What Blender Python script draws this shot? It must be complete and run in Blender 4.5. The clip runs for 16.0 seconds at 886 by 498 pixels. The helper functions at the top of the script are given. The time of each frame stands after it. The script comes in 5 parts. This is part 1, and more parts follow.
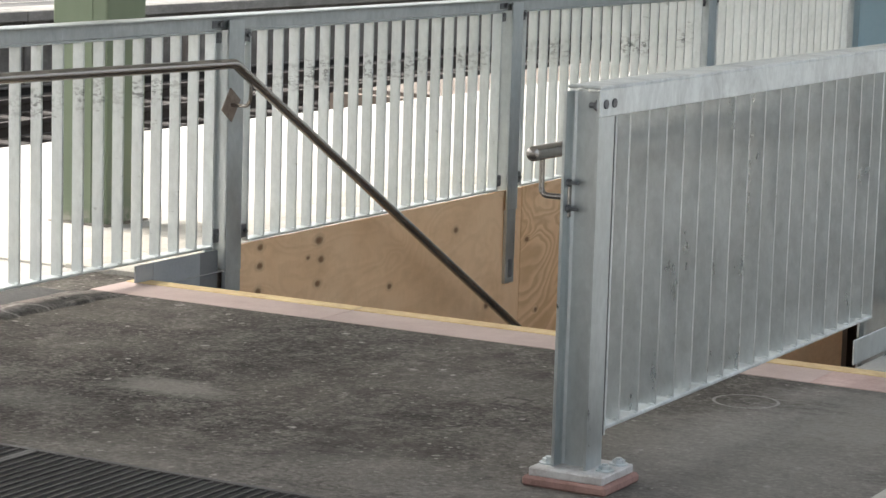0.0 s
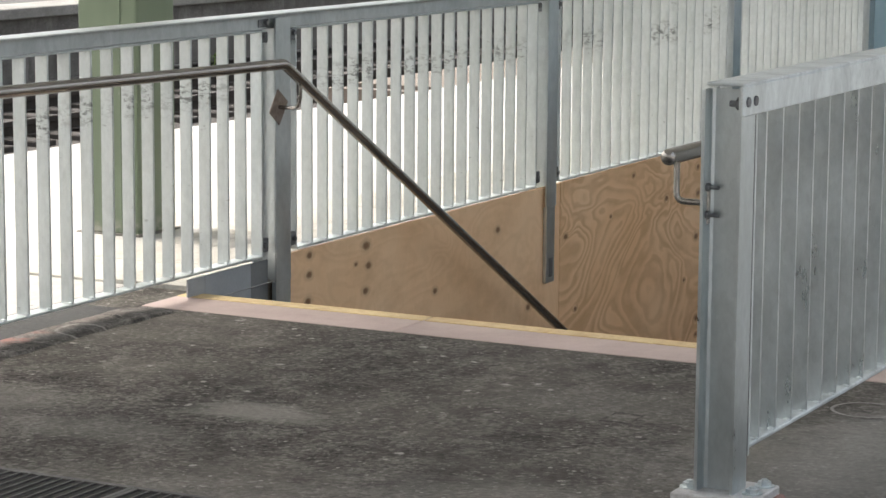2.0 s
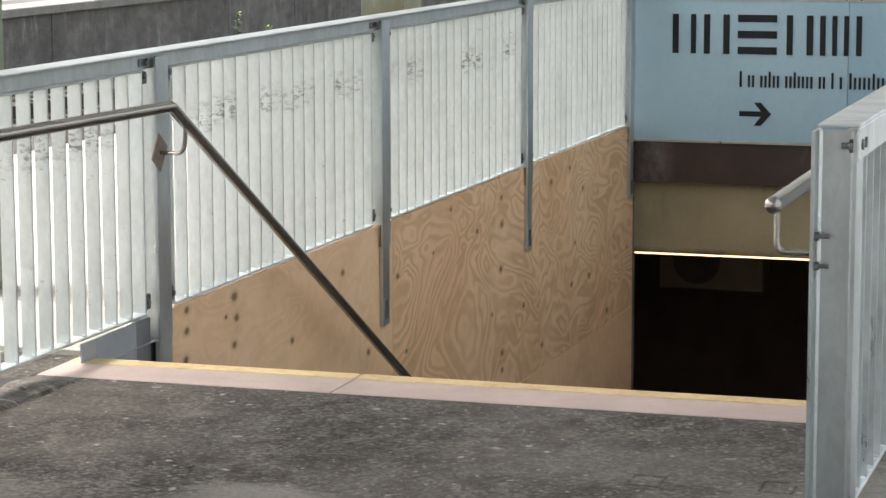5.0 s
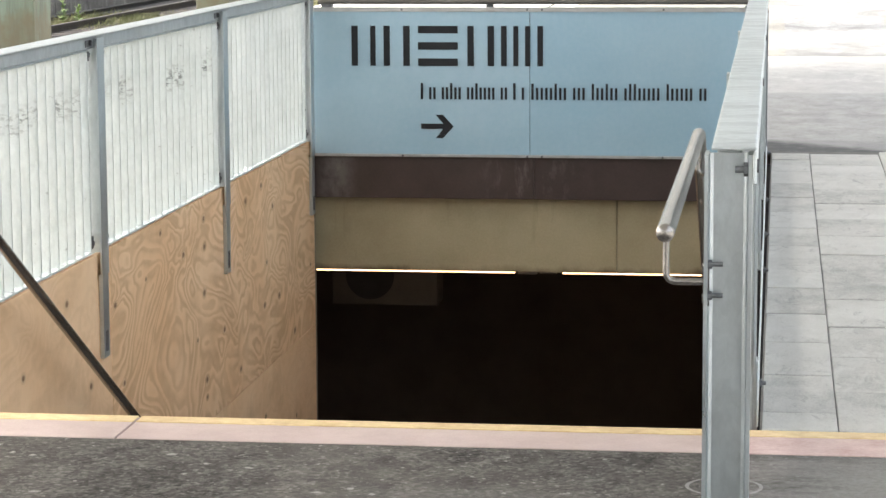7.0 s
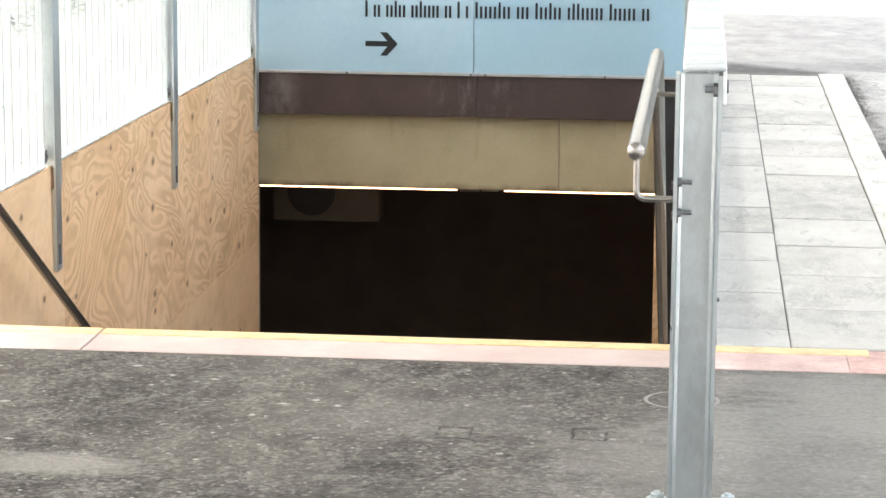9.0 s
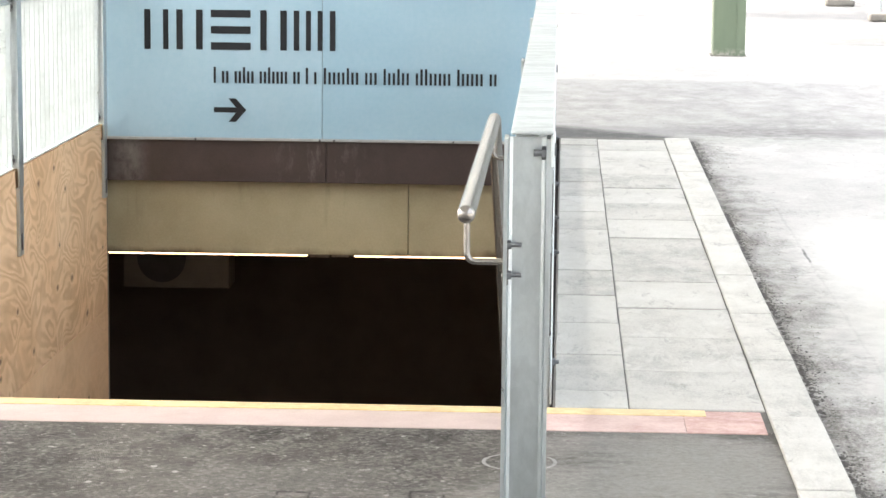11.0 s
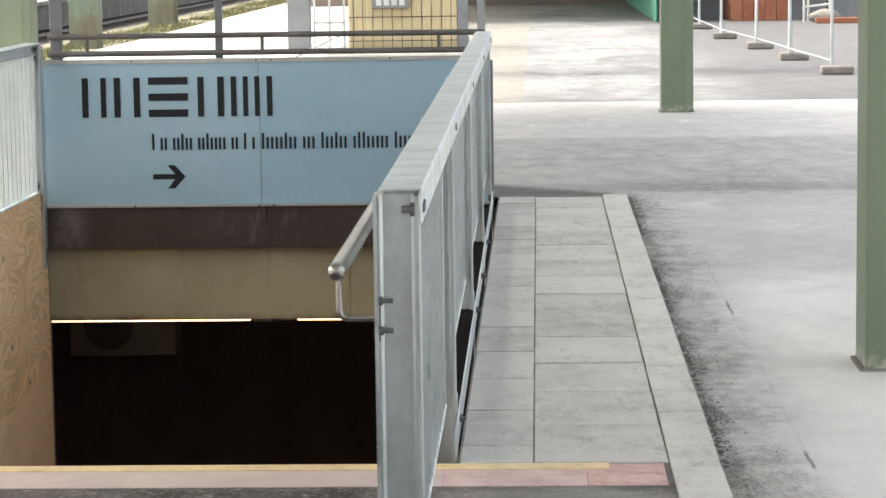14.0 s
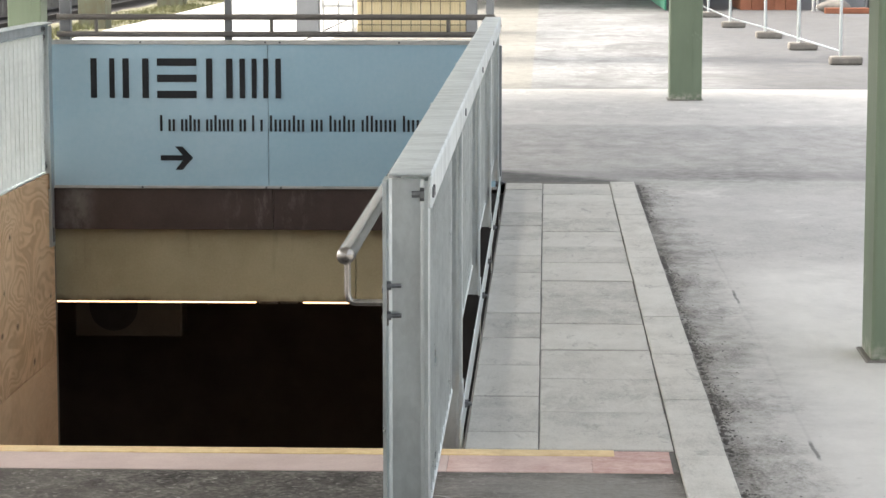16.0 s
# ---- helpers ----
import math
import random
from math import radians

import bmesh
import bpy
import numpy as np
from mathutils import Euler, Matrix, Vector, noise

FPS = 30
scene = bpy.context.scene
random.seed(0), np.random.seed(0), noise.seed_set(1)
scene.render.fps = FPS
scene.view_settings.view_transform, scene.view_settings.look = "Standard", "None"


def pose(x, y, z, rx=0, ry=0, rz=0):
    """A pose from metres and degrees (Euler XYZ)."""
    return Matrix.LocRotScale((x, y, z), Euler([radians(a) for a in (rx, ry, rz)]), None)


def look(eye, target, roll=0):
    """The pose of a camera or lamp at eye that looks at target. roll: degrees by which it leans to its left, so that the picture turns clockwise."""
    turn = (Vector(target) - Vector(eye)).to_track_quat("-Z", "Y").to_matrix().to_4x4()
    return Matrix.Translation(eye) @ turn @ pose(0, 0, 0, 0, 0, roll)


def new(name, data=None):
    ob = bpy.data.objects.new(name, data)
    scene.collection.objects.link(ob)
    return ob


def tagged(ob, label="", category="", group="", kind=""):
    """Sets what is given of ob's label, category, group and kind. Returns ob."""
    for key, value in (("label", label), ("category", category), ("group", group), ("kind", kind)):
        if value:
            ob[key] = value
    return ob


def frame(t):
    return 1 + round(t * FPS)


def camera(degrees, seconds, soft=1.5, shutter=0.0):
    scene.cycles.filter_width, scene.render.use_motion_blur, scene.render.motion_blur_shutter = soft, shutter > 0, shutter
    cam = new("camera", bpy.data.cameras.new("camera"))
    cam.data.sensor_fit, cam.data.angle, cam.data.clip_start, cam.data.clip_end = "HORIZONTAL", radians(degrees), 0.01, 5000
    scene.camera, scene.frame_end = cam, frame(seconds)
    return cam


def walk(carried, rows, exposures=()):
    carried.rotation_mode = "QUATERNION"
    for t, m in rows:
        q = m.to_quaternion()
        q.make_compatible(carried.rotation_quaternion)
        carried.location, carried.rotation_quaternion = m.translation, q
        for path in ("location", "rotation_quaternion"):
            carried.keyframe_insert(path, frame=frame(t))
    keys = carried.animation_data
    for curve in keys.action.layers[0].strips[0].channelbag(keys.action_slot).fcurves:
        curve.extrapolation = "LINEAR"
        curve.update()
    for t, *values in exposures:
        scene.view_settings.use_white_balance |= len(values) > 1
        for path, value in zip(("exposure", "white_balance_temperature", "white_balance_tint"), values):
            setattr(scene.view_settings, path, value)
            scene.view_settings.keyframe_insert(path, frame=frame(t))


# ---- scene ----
cam = camera(20.2, 16.0)
PATH = [
    (0, (6.114, -8.685, 1.734), (5.162, -6.951, 1.44), 1.7),
    (0.5, (5.92, -8.696, 1.724), (4.942, -6.98, 1.416), 1.1),
    (1, (5.746, -8.68, 1.739), (4.815, -6.936, 1.436), 1.3),
    (1.5, (5.604, -8.61, 1.73), (4.662, -6.871, 1.434), 1.1),
    (2, (5.42, -8.494, 1.727), (4.512, -6.738, 1.423), 0.4),
    (2.5, (5.241, -8.475, 1.744), (4.297, -6.739, 1.439), 1.4),
    (3, (4.948, -8.482, 1.739), (4.091, -6.707, 1.403), 1.1),
    (3.5, (4.731, -8.499, 1.762), (3.987, -6.673, 1.426), -0.2),
    (3.7, (4.644, -8.497, 1.753), (3.916, -6.664, 1.417), 0.0),
    (5.8, (3.62, -8.305, 1.745), (3.07, -6.4, 1.478), -0.6),
    (6, (3.553, -8.262, 1.76), (2.971, -6.372, 1.465), -1.2),
    (6.5, (3.379, -8.15, 1.758), (2.868, -6.239, 1.462), 1.4),
    (7, (3.176, -8.178, 1.759), (2.91, -6.216, 1.476), -0.3),
    (7.5, (3.094, -8.266, 1.776), (2.945, -6.297, 1.457), 0.1),
    (8, (3.078, -8.261, 1.775), (2.88, -6.301, 1.432), 0.8),
    (8.2, (3.071, -8.271, 1.777), (2.854, -6.313, 1.427), 0.6),
    (10.3, (3.08, -8.353, 1.767), (2.946, -6.385, 1.44), 0.3),
    (10.5, (3.091, -8.348, 1.768), (2.973, -6.378, 1.449), 0.4),
    (11, (3.144, -8.339, 1.772), (3.05, -6.363, 1.477), 0.5),
    (11.5, (3.224, -8.354, 1.776), (3.125, -6.376, 1.495), 0.7),
    (12, (3.322, -8.372, 1.766), (3.239, -6.393, 1.489), 1.1),
    (12.5, (3.359, -8.364, 1.764), (3.25, -6.387, 1.486), 1.1),
    (13, (3.39, -8.377, 1.767), (3.265, -6.398, 1.506), -0.6),
    (13.5, (3.407, -8.375, 1.766), (3.304, -6.393, 1.517), -1.7),
    (14, (3.414, -8.382, 1.763), (3.336, -6.398, 1.518), -0.8),
    (14.5, (3.411, -8.384, 1.763), (3.341, -6.401, 1.512), -0.0),
    (15, (3.407, -8.362, 1.761), (3.326, -6.381, 1.5), 0.4),
    (15.5, (3.411, -8.374, 1.76), (3.336, -6.393, 1.493), 0.7),
    (16, (3.404, -8.379, 1.764), (3.322, -6.397, 1.507), -0.0),
]
walk(cam, [(t, look(eye, target, roll)) for t, eye, target, roll in PATH],
     exposures=[(0.0, 1.58, 6800, 9), (1.5, 1.55, 6800, 9), (2.5, 1.43, 6800, 9), (3.0, 1.40, 6800, 9), (3.5, 1.68, 6800, 9), (5.8, 1.93, 6800, 9),
                (6.5, 1.88, 6800, 9), (7.0, 2.42, 6800, 9), (7.5, 2.78, 6800, 9), (8.0, 3.08, 6800, 9), (10.4, 3.0, 6850, 9), (11.0, 2.95, 6850, 9), (11.5, 2.8, 6850, 9), (12.0, 2.52, 6850, 9),
                (12.5, 2.42, 6850, 9), (13.5, 2.24, 6850, 9), (14.5, 2.0, 6850, 9), (16.0, 2.05, 6850, 9)])

# ---- world, sun ----
SUN_ELEV, SUN_AZ = radians(56), radians(-80)      # azimuth from +y towards +x
world = bpy.data.worlds.new("world")
scene.world = world
world.use_nodes = True
wn = world.node_tree.nodes
sky = wn.new("ShaderNodeTexSky")
sky.sky_type = "NISHITA"
sky.sun_disc = False
sky.sun_elevation = SUN_ELEV
sky.sun_rotation = SUN_AZ
sky.air_density, sky.dust_density, sky.ozone_density = 1.0, 6.0, 1.0
wn["Background"].inputs["Strength"].default_value = 0.15
pale = wn.new("ShaderNodeHueSaturation")        # thin cloud takes the blue out of the sky
pale.inputs["Saturation"].default_value = 0.45
world.node_tree.links.new(sky.outputs["Color"], pale.inputs["Color"])
world.node_tree.links.new(pale.outputs["Color"], wn["Background"].inputs["Color"])
sun = new("sun", bpy.data.lights.new("sun", "SUN"))
sun.data.energy = 0.6
sun.data.angle = radians(6)
sun.data.color = (1.0, 0.95, 0.87)
sun.matrix_world = look((math.sin(SUN_AZ) * math.cos(SUN_ELEV) * 50, math.cos(SUN_AZ) * math.cos(SUN_ELEV) * 50, math.sin(SUN_ELEV) * 50), (0, 0, 0))


# ---- materials ----
class Mat:
    """A node material in the making: n() adds a node, k() links, and the mixes below return sockets."""

    def __init__(self, name, rough=0.7, metal=0.0, spec=0.5):
        self.m = bpy.data.materials.new(name)
        self.m.use_nodes = True
        self.t = self.m.node_tree
        self.b = self.t.nodes["Principled BSDF"]
        self.b.inputs["Roughness"].default_value = rough
        self.b.inputs["Metallic"].default_value = metal
        self.b.inputs["Specular IOR Level"].default_value = spec
        self.co = self.n("ShaderNodeTexCoord").outputs["Object"]

    def n(self, kind, **inputs):
        node = self.t.nodes.new(kind)
        for key, value in inputs.items():
            self.put(node.inputs[key.replace("_", " ")], value)
        return node

    def put(self, socket, value):
        if isinstance(value, bpy.types.NodeSocket):
            self.t.links.new(value, socket)
        else:
            socket.default_value = value

    def scaled(self, sx, sy, sz, shift=None):
        node = self.n("ShaderNodeMapping", Vector=self.co, Scale=(sx, sy, sz))
        if shift is not None:
            self.put(node.inputs["Location"], shift)
        return node.outputs["Vector"]

    def noise(self, scale, detail=4.0, rough=0.55, vec=None, distort=0.0):
        return self.n("ShaderNodeTexNoise", Vector=vec or self.co, Scale=scale, Detail=detail, Roughness=rough, Distortion=distort).outputs["Fac"]

    def ramp(self, fac, *stops):
        node = self.n("ShaderNodeValToRGB", Fac=fac)
        e = node.color_ramp.elements
        while len(e) < len(stops):
            e.new(0.5)
        for el, (pos, col) in zip(e, stops):
            el.position = pos
            el.color = (*col, 1) if isinstance(col, tuple) else (col, col, col, 1)
        return node.outputs["Color"]

    def mix(self, fac, a, b, mode="MIX"):
        node = self.t.nodes.new("ShaderNodeMix")
        node.data_type, node.blend_type = "RGBA", mode
        self.put(node.inputs[0], fac)
        for socket, v in ((node.inputs[6], a), (node.inputs[7], b)):
            self.put(socket, (*v, 1) if isinstance(v, tuple) and len(v) == 3 else v)
        return node.outputs[2]

    def math(self, op, a, b=0.0):
        node = self.t.nodes.new("ShaderNodeMath")
        node.operation = op
        self.put(node.inputs[0], a)
        self.put(node.inputs[1], b)
        return node.outputs[0]

    def axis(self, which):
        node = self.n("ShaderNodeSeparateXYZ", Vector=self.co)
        return node.outputs[which]

    def span(self, v, a, b, soft):
        """1 where a < v < b, falling off over soft."""
        up = self.n("ShaderNodeMapRange", Value=v, From_Min=a - soft, From_Max=a + soft).outputs[0]
        down = self.n("ShaderNodeMapRange", Value=v, From_Min=b - soft, From_Max=b + soft, To_Min=1.0, To_Max=0.0).outputs[0]
        return self.math("MULTIPLY", up, down)

    def bump(self, height, strength=0.3, distance=0.01):
        node = self.n("ShaderNodeBump", Strength=strength, Distance=distance, Height=height)
        self.put(self.b.inputs["Normal"], node.outputs[0])

    def done(self, color, rough=None):
        self.put(self.b.inputs["Base Color"], (*color, 1) if isinstance(color, tuple) else color)
        if rough is not None:
            self.put(self.b.inputs["Roughness"], rough)
        return self.m


def make_slab(name="concrete_slab", lift=1.0, differ=0.14):
    """Cast slabs: fine speckle, patchy weathering and lime bloom that differ from slab to slab."""
    m = Mat(name, 0.82, spec=0.3)
    rnd = m.n("ShaderNodeObjectInfo").outputs["Random"]
    off = m.n("ShaderNodeCombineXYZ", X=m.math("MULTIPLY", rnd, 37.0), Y=m.math("MULTIPLY", rnd, 19.0), Z=0.0).outputs[0]
    moved = m.n("ShaderNodeVectorMath", Vector=m.co)
    moved.operation = "ADD"
    m.put(moved.inputs[1], off)
    vec = moved.outputs[0]
    slow = m.n("ShaderNodeMapping", Vector=vec, Scale=(1.0, 0.35, 1.0)).outputs["Vector"]
    broad, mid, grit = m.noise(2.5, 5, 0.6, vec), m.noise(16, 9, 0.8, slow), m.noise(100, 4, 0.8, slow)
    f = m.math("ADD", m.math("MULTIPLY", broad, 0.4), m.math("ADD", m.math("MULTIPLY", mid, 0.35), m.math("MULTIPLY", grit, 0.25)))
    f = m.math("ADD", f, m.math("MULTIPLY", m.math("SUBTRACT", rnd, 0.5), differ))
    col = m.ramp(f, (0.37, (0.34 * lift, 0.33 * lift, 0.298 * lift)), (0.5, (0.49 * lift, 0.473 * lift, 0.43 * lift)), (0.64, (0.57 * lift, 0.555 * lift, 0.51 * lift)))
    bloom = m.math("MULTIPLY", m.ramp(m.noise(7, 8, 0.78, slow, 0.6), (0.52, 0.0), (0.60, 0.6)), m.ramp(m.math("FRACT", m.math("MULTIPLY", rnd, 5.7)), (0.3, 0.1), (0.7, 1.0)))
    col = m.mix(bloom, col, (0.58, 0.565, 0.52))
    dark = m.ramp(m.noise(9, 8, 0.78, slow, 0.4), (0.56, 0.0), (0.66, 0.5))
    col = m.mix(dark, col, (0.17, 0.165, 0.15))
    m.bump(m.math("ADD", grit, mid), 0.4, 0.005)
    return m.done(col)


def flecked(name, dark, light, rough=0.7, metal=0.0, scale=6.0, fine=90.0, bump=0.15):
    """A plain surface with broad blotches and fine grain."""
    m = Mat(name, rough, metal)
    rnd = m.n("ShaderNodeObjectInfo").outputs["Random"]
    off = m.n("ShaderNodeCombineXYZ", X=m.math("MULTIPLY", rnd, 37.0), Y=m.math("MULTIPLY", rnd, 19.0), Z=m.math("MULTIPLY", rnd, 11.0)).outputs[0]
    moved = m.n("ShaderNodeVectorMath", Vector=m.co)
    moved.operation = "ADD"
    m.put(moved.inputs[1], off)
    vec = moved.outputs[0]
    broad = m.noise(scale, 5, 0.6, vec)
    grain = m.noise(fine, 2, 0.6, vec)
    f = m.math("ADD", m.math("MULTIPLY", broad, 0.7), m.math("MULTIPLY", grain, 0.3))
    f = m.math("ADD", f, m.math("MULTIPLY", m.math("SUBTRACT", rnd, 0.5), 0.16))
    m.bump(grain, bump, 0.004)
    return m.done(m.ramp(f, (0.32, dark), (0.68, light)))


def make_asphalt():
    """Worn asphalt: single stones of the mix, matted dust between them, pale chips and rubbed patches."""
    m = Mat("asphalt", 0.92, spec=0.2)
    broad = m.noise(0.8, 5, 0.6, distort=0.4)
    mid = m.noise(5.5, 10, 0.78, m.scaled(1, 0.8, 1), 0.5)
    grit = m.noise(46, 6, 0.8)
    warp = m.n("ShaderNodeVectorMath", Vector=m.n("ShaderNodeTexNoise", Vector=m.co, Scale=60.0, Detail=2.0).outputs["Color"])
    warp.operation = "SCALE"
    warp.inputs["Scale"].default_value = 0.02
    vec = m.n("ShaderNodeVectorMath", Vector=m.co)
    vec.operation = "ADD"
    m.put(vec.inputs[1], warp.outputs[0])
    stones = m.n("ShaderNodeTexVoronoi", Vector=vec.outputs[0], Scale=75.0)
    tone = m.n("ShaderNodeSeparateColor", Color=stones.outputs["Color"])
    f = m.math("ADD", m.math("MULTIPLY", mid, 0.60), m.math("MULTIPLY", grit, 0.28))
    f = m.math("ADD", f, m.math("MULTIPLY", tone.outputs[0], 0.12))
    col = m.ramp(f, (0.38, (0.032, 0.029, 0.0265)), (0.47, (0.077, 0.0705, 0.063)), (0.53, (0.124, 0.1145, 0.103)), (0.63, (0.245, 0.229, 0.208)))
    col = m.mix(m.ramp(broad, (0.44, 0.0), (0.66, 0.55)), col, (0.20, 0.183, 0.16))
    col = m.mix(m.ramp(m.noise(1.7, 7, 0.7, distort=0.5), (0.50, 0.0), (0.64, 0.42)), col, (0.050, 0.0455, 0.042))
    col = m.mix(m.math("MULTIPLY", m.ramp(tone.outputs[1], (0.86, 0.0), (0.92, 0.5)), m.ramp(grit, (0.45, 0.0), (0.55, 1.0))), col, (0.36, 0.345, 0.32))
    for scale, sx, keep, size in ((7.0, 1.3, 0.80, 0.12), (13.0, 0.8, 0.86, 0.15), (26.0, 1.1, 0.88, 0.19)):
        chips = m.n("ShaderNodeTexVoronoi", Vector=m.scaled(1, sx, 1), Scale=scale, Randomness=1.0)
        d = m.math("ADD", chips.outputs["Distance"], m.math("MULTIPLY", m.math("SUBTRACT", grit, 0.5), 0.55))
        near = m.ramp(d, (size - 0.03, 1.0), (size, 0.0))
        some = m.ramp(m.n("ShaderNodeSeparateColor", Color=chips.outputs["Color"]).outputs[0], (keep, 0.0), (keep + 0.03, 1.0))
        col = m.mix(m.math("MULTIPLY", m.math("MULTIPLY", near, some), 0.75), col, (0.46, 0.437, 0.405))
    # rubbed pale patches with a shape of their own
    for px, py, rx, ry, much in ((1.33, -1.86, 0.30, 0.15, 0.8), (1.0, -2.3, 0.4, 0.2, 0.35), (2.55, -2.5, 0.7, 0.3, 0.35), (3.3, -1.5, 0.7, 0.5, 0.4), (3.3, -2.7, 0.6, 0.35, 0.4), (2.3, -1.2, 0.5, 0.3, 0.25), (0.4, -2.1, 0.5, 0.25, 0.4), (3.5, -3.3, 0.8, 1.0, 0.55), (2.7, -3.0, 0.5, 0.35, 0.3), (3.62, -0.95, 0.5, 0.5, 0.85), (3.25, -1.15, 0.4, 0.35, 0.6), (3.45, -0.62, 0.5, 0.22, 0.7), (3.7, -2.2, 0.5, 0.8, 0.4), (3.35, -1.75, 0.9, 0.8, 0.42), (2.0, -3.0, 1.1, 0.5, 0.3)):
        d = m.n("ShaderNodeVectorMath", Vector=m.scaled(1 / rx, 1 / ry, 0, (-px / rx, -py / ry, 0)))
        d.operation = "LENGTH"
        spot = m.ramp(m.math("ADD", d.outputs["Value"], m.math("MULTIPLY", m.math("SUBTRACT", m.noise(12, 8, 0.75, m.scaled(0.5, 1, 1)), 0.5), 1.6)), (0.45, much), (1.1, 0.0))
        col = m.mix(spot, col, m.mix(grit, (0.12, 0.113, 0.10), (0.44, 0.42, 0.385)))
    # two small sawn squares filled again
    x, y = m.axis(0), m.axis(1)
    for px, py in ((2.38, -1.37), (2.77, -1.34)):
        wob = m.math("MULTIPLY", m.math("SUBTRACT", m.noise(13, 4, 0.6), 0.5), 0.03)
        xx, yy = m.math("ADD", x, wob), m.math("SUBTRACT", y, wob)
        outer = m.math("MULTIPLY", m.span(xx, px - 0.052, px + 0.052, 0.003), m.span(yy, py - 0.075, py + 0.075, 0.008))
        inner = m.math("MULTIPLY", m.span(xx, px - 0.043, px + 0.043, 0.003), m.span(yy, py - 0.055, py + 0.055, 0.008))
        line = m.math("MULTIPLY", m.math("SUBTRACT", outer, inner), m.ramp(m.noise(20, 5, 0.7), (0.4, 0.0), (0.55, 0.8)))
        col = m.mix(line, col, (0.025, 0.023, 0.021))
    h = m.math("ADD", m.math("ADD", grit, m.math("MULTIPLY", mid, 0.8)), m.math("MULTIPLY", stones.outputs["Distance"], -0.4))
    m.bump(h, 0.8, 0.012)
    return m.done(col)


def make_bank():
    """Crumbly grey mortar with stones showing, pink and red spills along the crest and a faint chalk ring."""
    m = Mat("bank_mortar", 0.92, spec=0.2)
    mid, grit = m.noise(9, 9, 0.78, distort=0.4), m.noise(60, 6, 0.8)
    f = m.math("ADD", m.math("MULTIPLY", mid, 0.6), m.math("MULTIPLY", grit, 0.4))
    col = m.ramp(f, (0.40, (0.06, 0.056, 0.051)), (0.50, (0.15, 0.142, 0.129)), (0.60, (0.33, 0.312, 0.29)))
    x, y = m.axis(0), m.axis(1)
    wob = m.math("MULTIPLY", m.math("SUBTRACT", m.noise(11, 6, 0.7), 0.5), 0.10)
    crest = m.span(m.math("ADD", x, wob), -0.12, -0.012, 0.03)
    pink = m.math("MULTIPLY", crest, m.ramp(m.noise(4.0, 7, 0.7), (0.42, 0.0), (0.60, 0.6)))
    col = m.mix(pink, col, m.mix(grit, (0.25, 0.20, 0.175), (0.48, 0.41, 0.375)))
    red = m.math("MULTIPLY", crest, m.math("MULTIPLY", m.span(y, -6.0, -1.18, 0.08), m.ramp(m.noise(3.1, 5, 0.65), (0.46, 0.0), (0.56, 0.8))))
    col = m.mix(red, col, (0.50, 0.20, 0.165))
    holes = m.ramp(m.noise(17, 5, 0.7), (0.33, 0.85), (0.39, 0.0))
    col = m.mix(holes, col, (0.035, 0.032, 0.03))
    d = m.n("ShaderNodeVectorMath", Vector=m.scaled(1, 1, 0, (-0.055, 1.025, 0)))
    d.operation = "LENGTH"
    ring = m.span(m.math("ADD", d.outputs["Value"], m.math("MULTIPLY", m.math("SUBTRACT", grit, 0.5), 0.012)), 0.094, 0.108, 0.004)
    col = m.mix(m.math("MULTIPLY", ring, m.ramp(m.noise(15, 5, 0.7), (0.36, 0.15), (0.55, 0.7))), col, (0.47, 0.45, 0.42))
    m.bump(m.math("ADD", grit, mid), 0.9, 0.014)
    return m.done(col)


def make_concrete(name, dark, mid_c, light, stain=0.5, soft=0.0):
    m = Mat(name, 0.8, spec=0.35)
    broad = m.noise(0.4, 6, 0.62, distort=0.3)
    mid = m.noise(4.2, 10, 0.76, m.scaled(1, 0.5, 1))
    grit = m.noise(48, 6, 0.8, m.scaled(1, 0.5, 1))
    f = m.math("ADD", m.math("MULTIPLY", broad, 0.30), m.math("ADD", m.math("MULTIPLY", mid, 0.42), m.math("MULTIPLY", grit, 0.28)))
    col = m.ramp(f, (0.38 - soft, dark), (0.5, mid_c), (0.61 + soft, light))
    # drag marks and wheel scuffs across the surface
    drag = m.noise(2.4, 9, 0.75, m.scaled(1, 0.45, 1), 0.4)
    col = m.mix(m.ramp(drag, (0.53, 0.0), (0.64, stain)), col, tuple(0.55 * c for c in mid_c))
    pits = m.n("ShaderNodeTexVoronoi", Vector=m.co, Scale=19.0)
    some = m.ramp(m.n("ShaderNodeSeparateColor", Color=pits.outputs["Color"]).outputs[0], (0.90, 0.0), (0.92, 0.7))
    spot = m.ramp(m.math("ADD", pits.outputs["Distance"], m.math("MULTIPLY", m.math("SUBTRACT", grit, 0.5), 0.5)), (0.14, 1.0), (0.19, 0.0))
    col = m.mix(m.math("MULTIPLY", some, spot), col, tuple(0.35 * c for c in mid_c))
    lime = m.ramp(m.noise(1.6, 9, 0.75, m.scaled(1, 0.5, 1), 0.6), (0.58, 0.0), (0.66, 0.35))
    col = m.mix(lime, col, tuple(min(0.72, 1.3 * c) for c in light))
    m.bump(m.math("ADD", m.math("MULTIPLY", grit, 0.6), mid), 0.35, 0.008)
    m.col, m.mid, m.grit = col, mid, grit
    return m


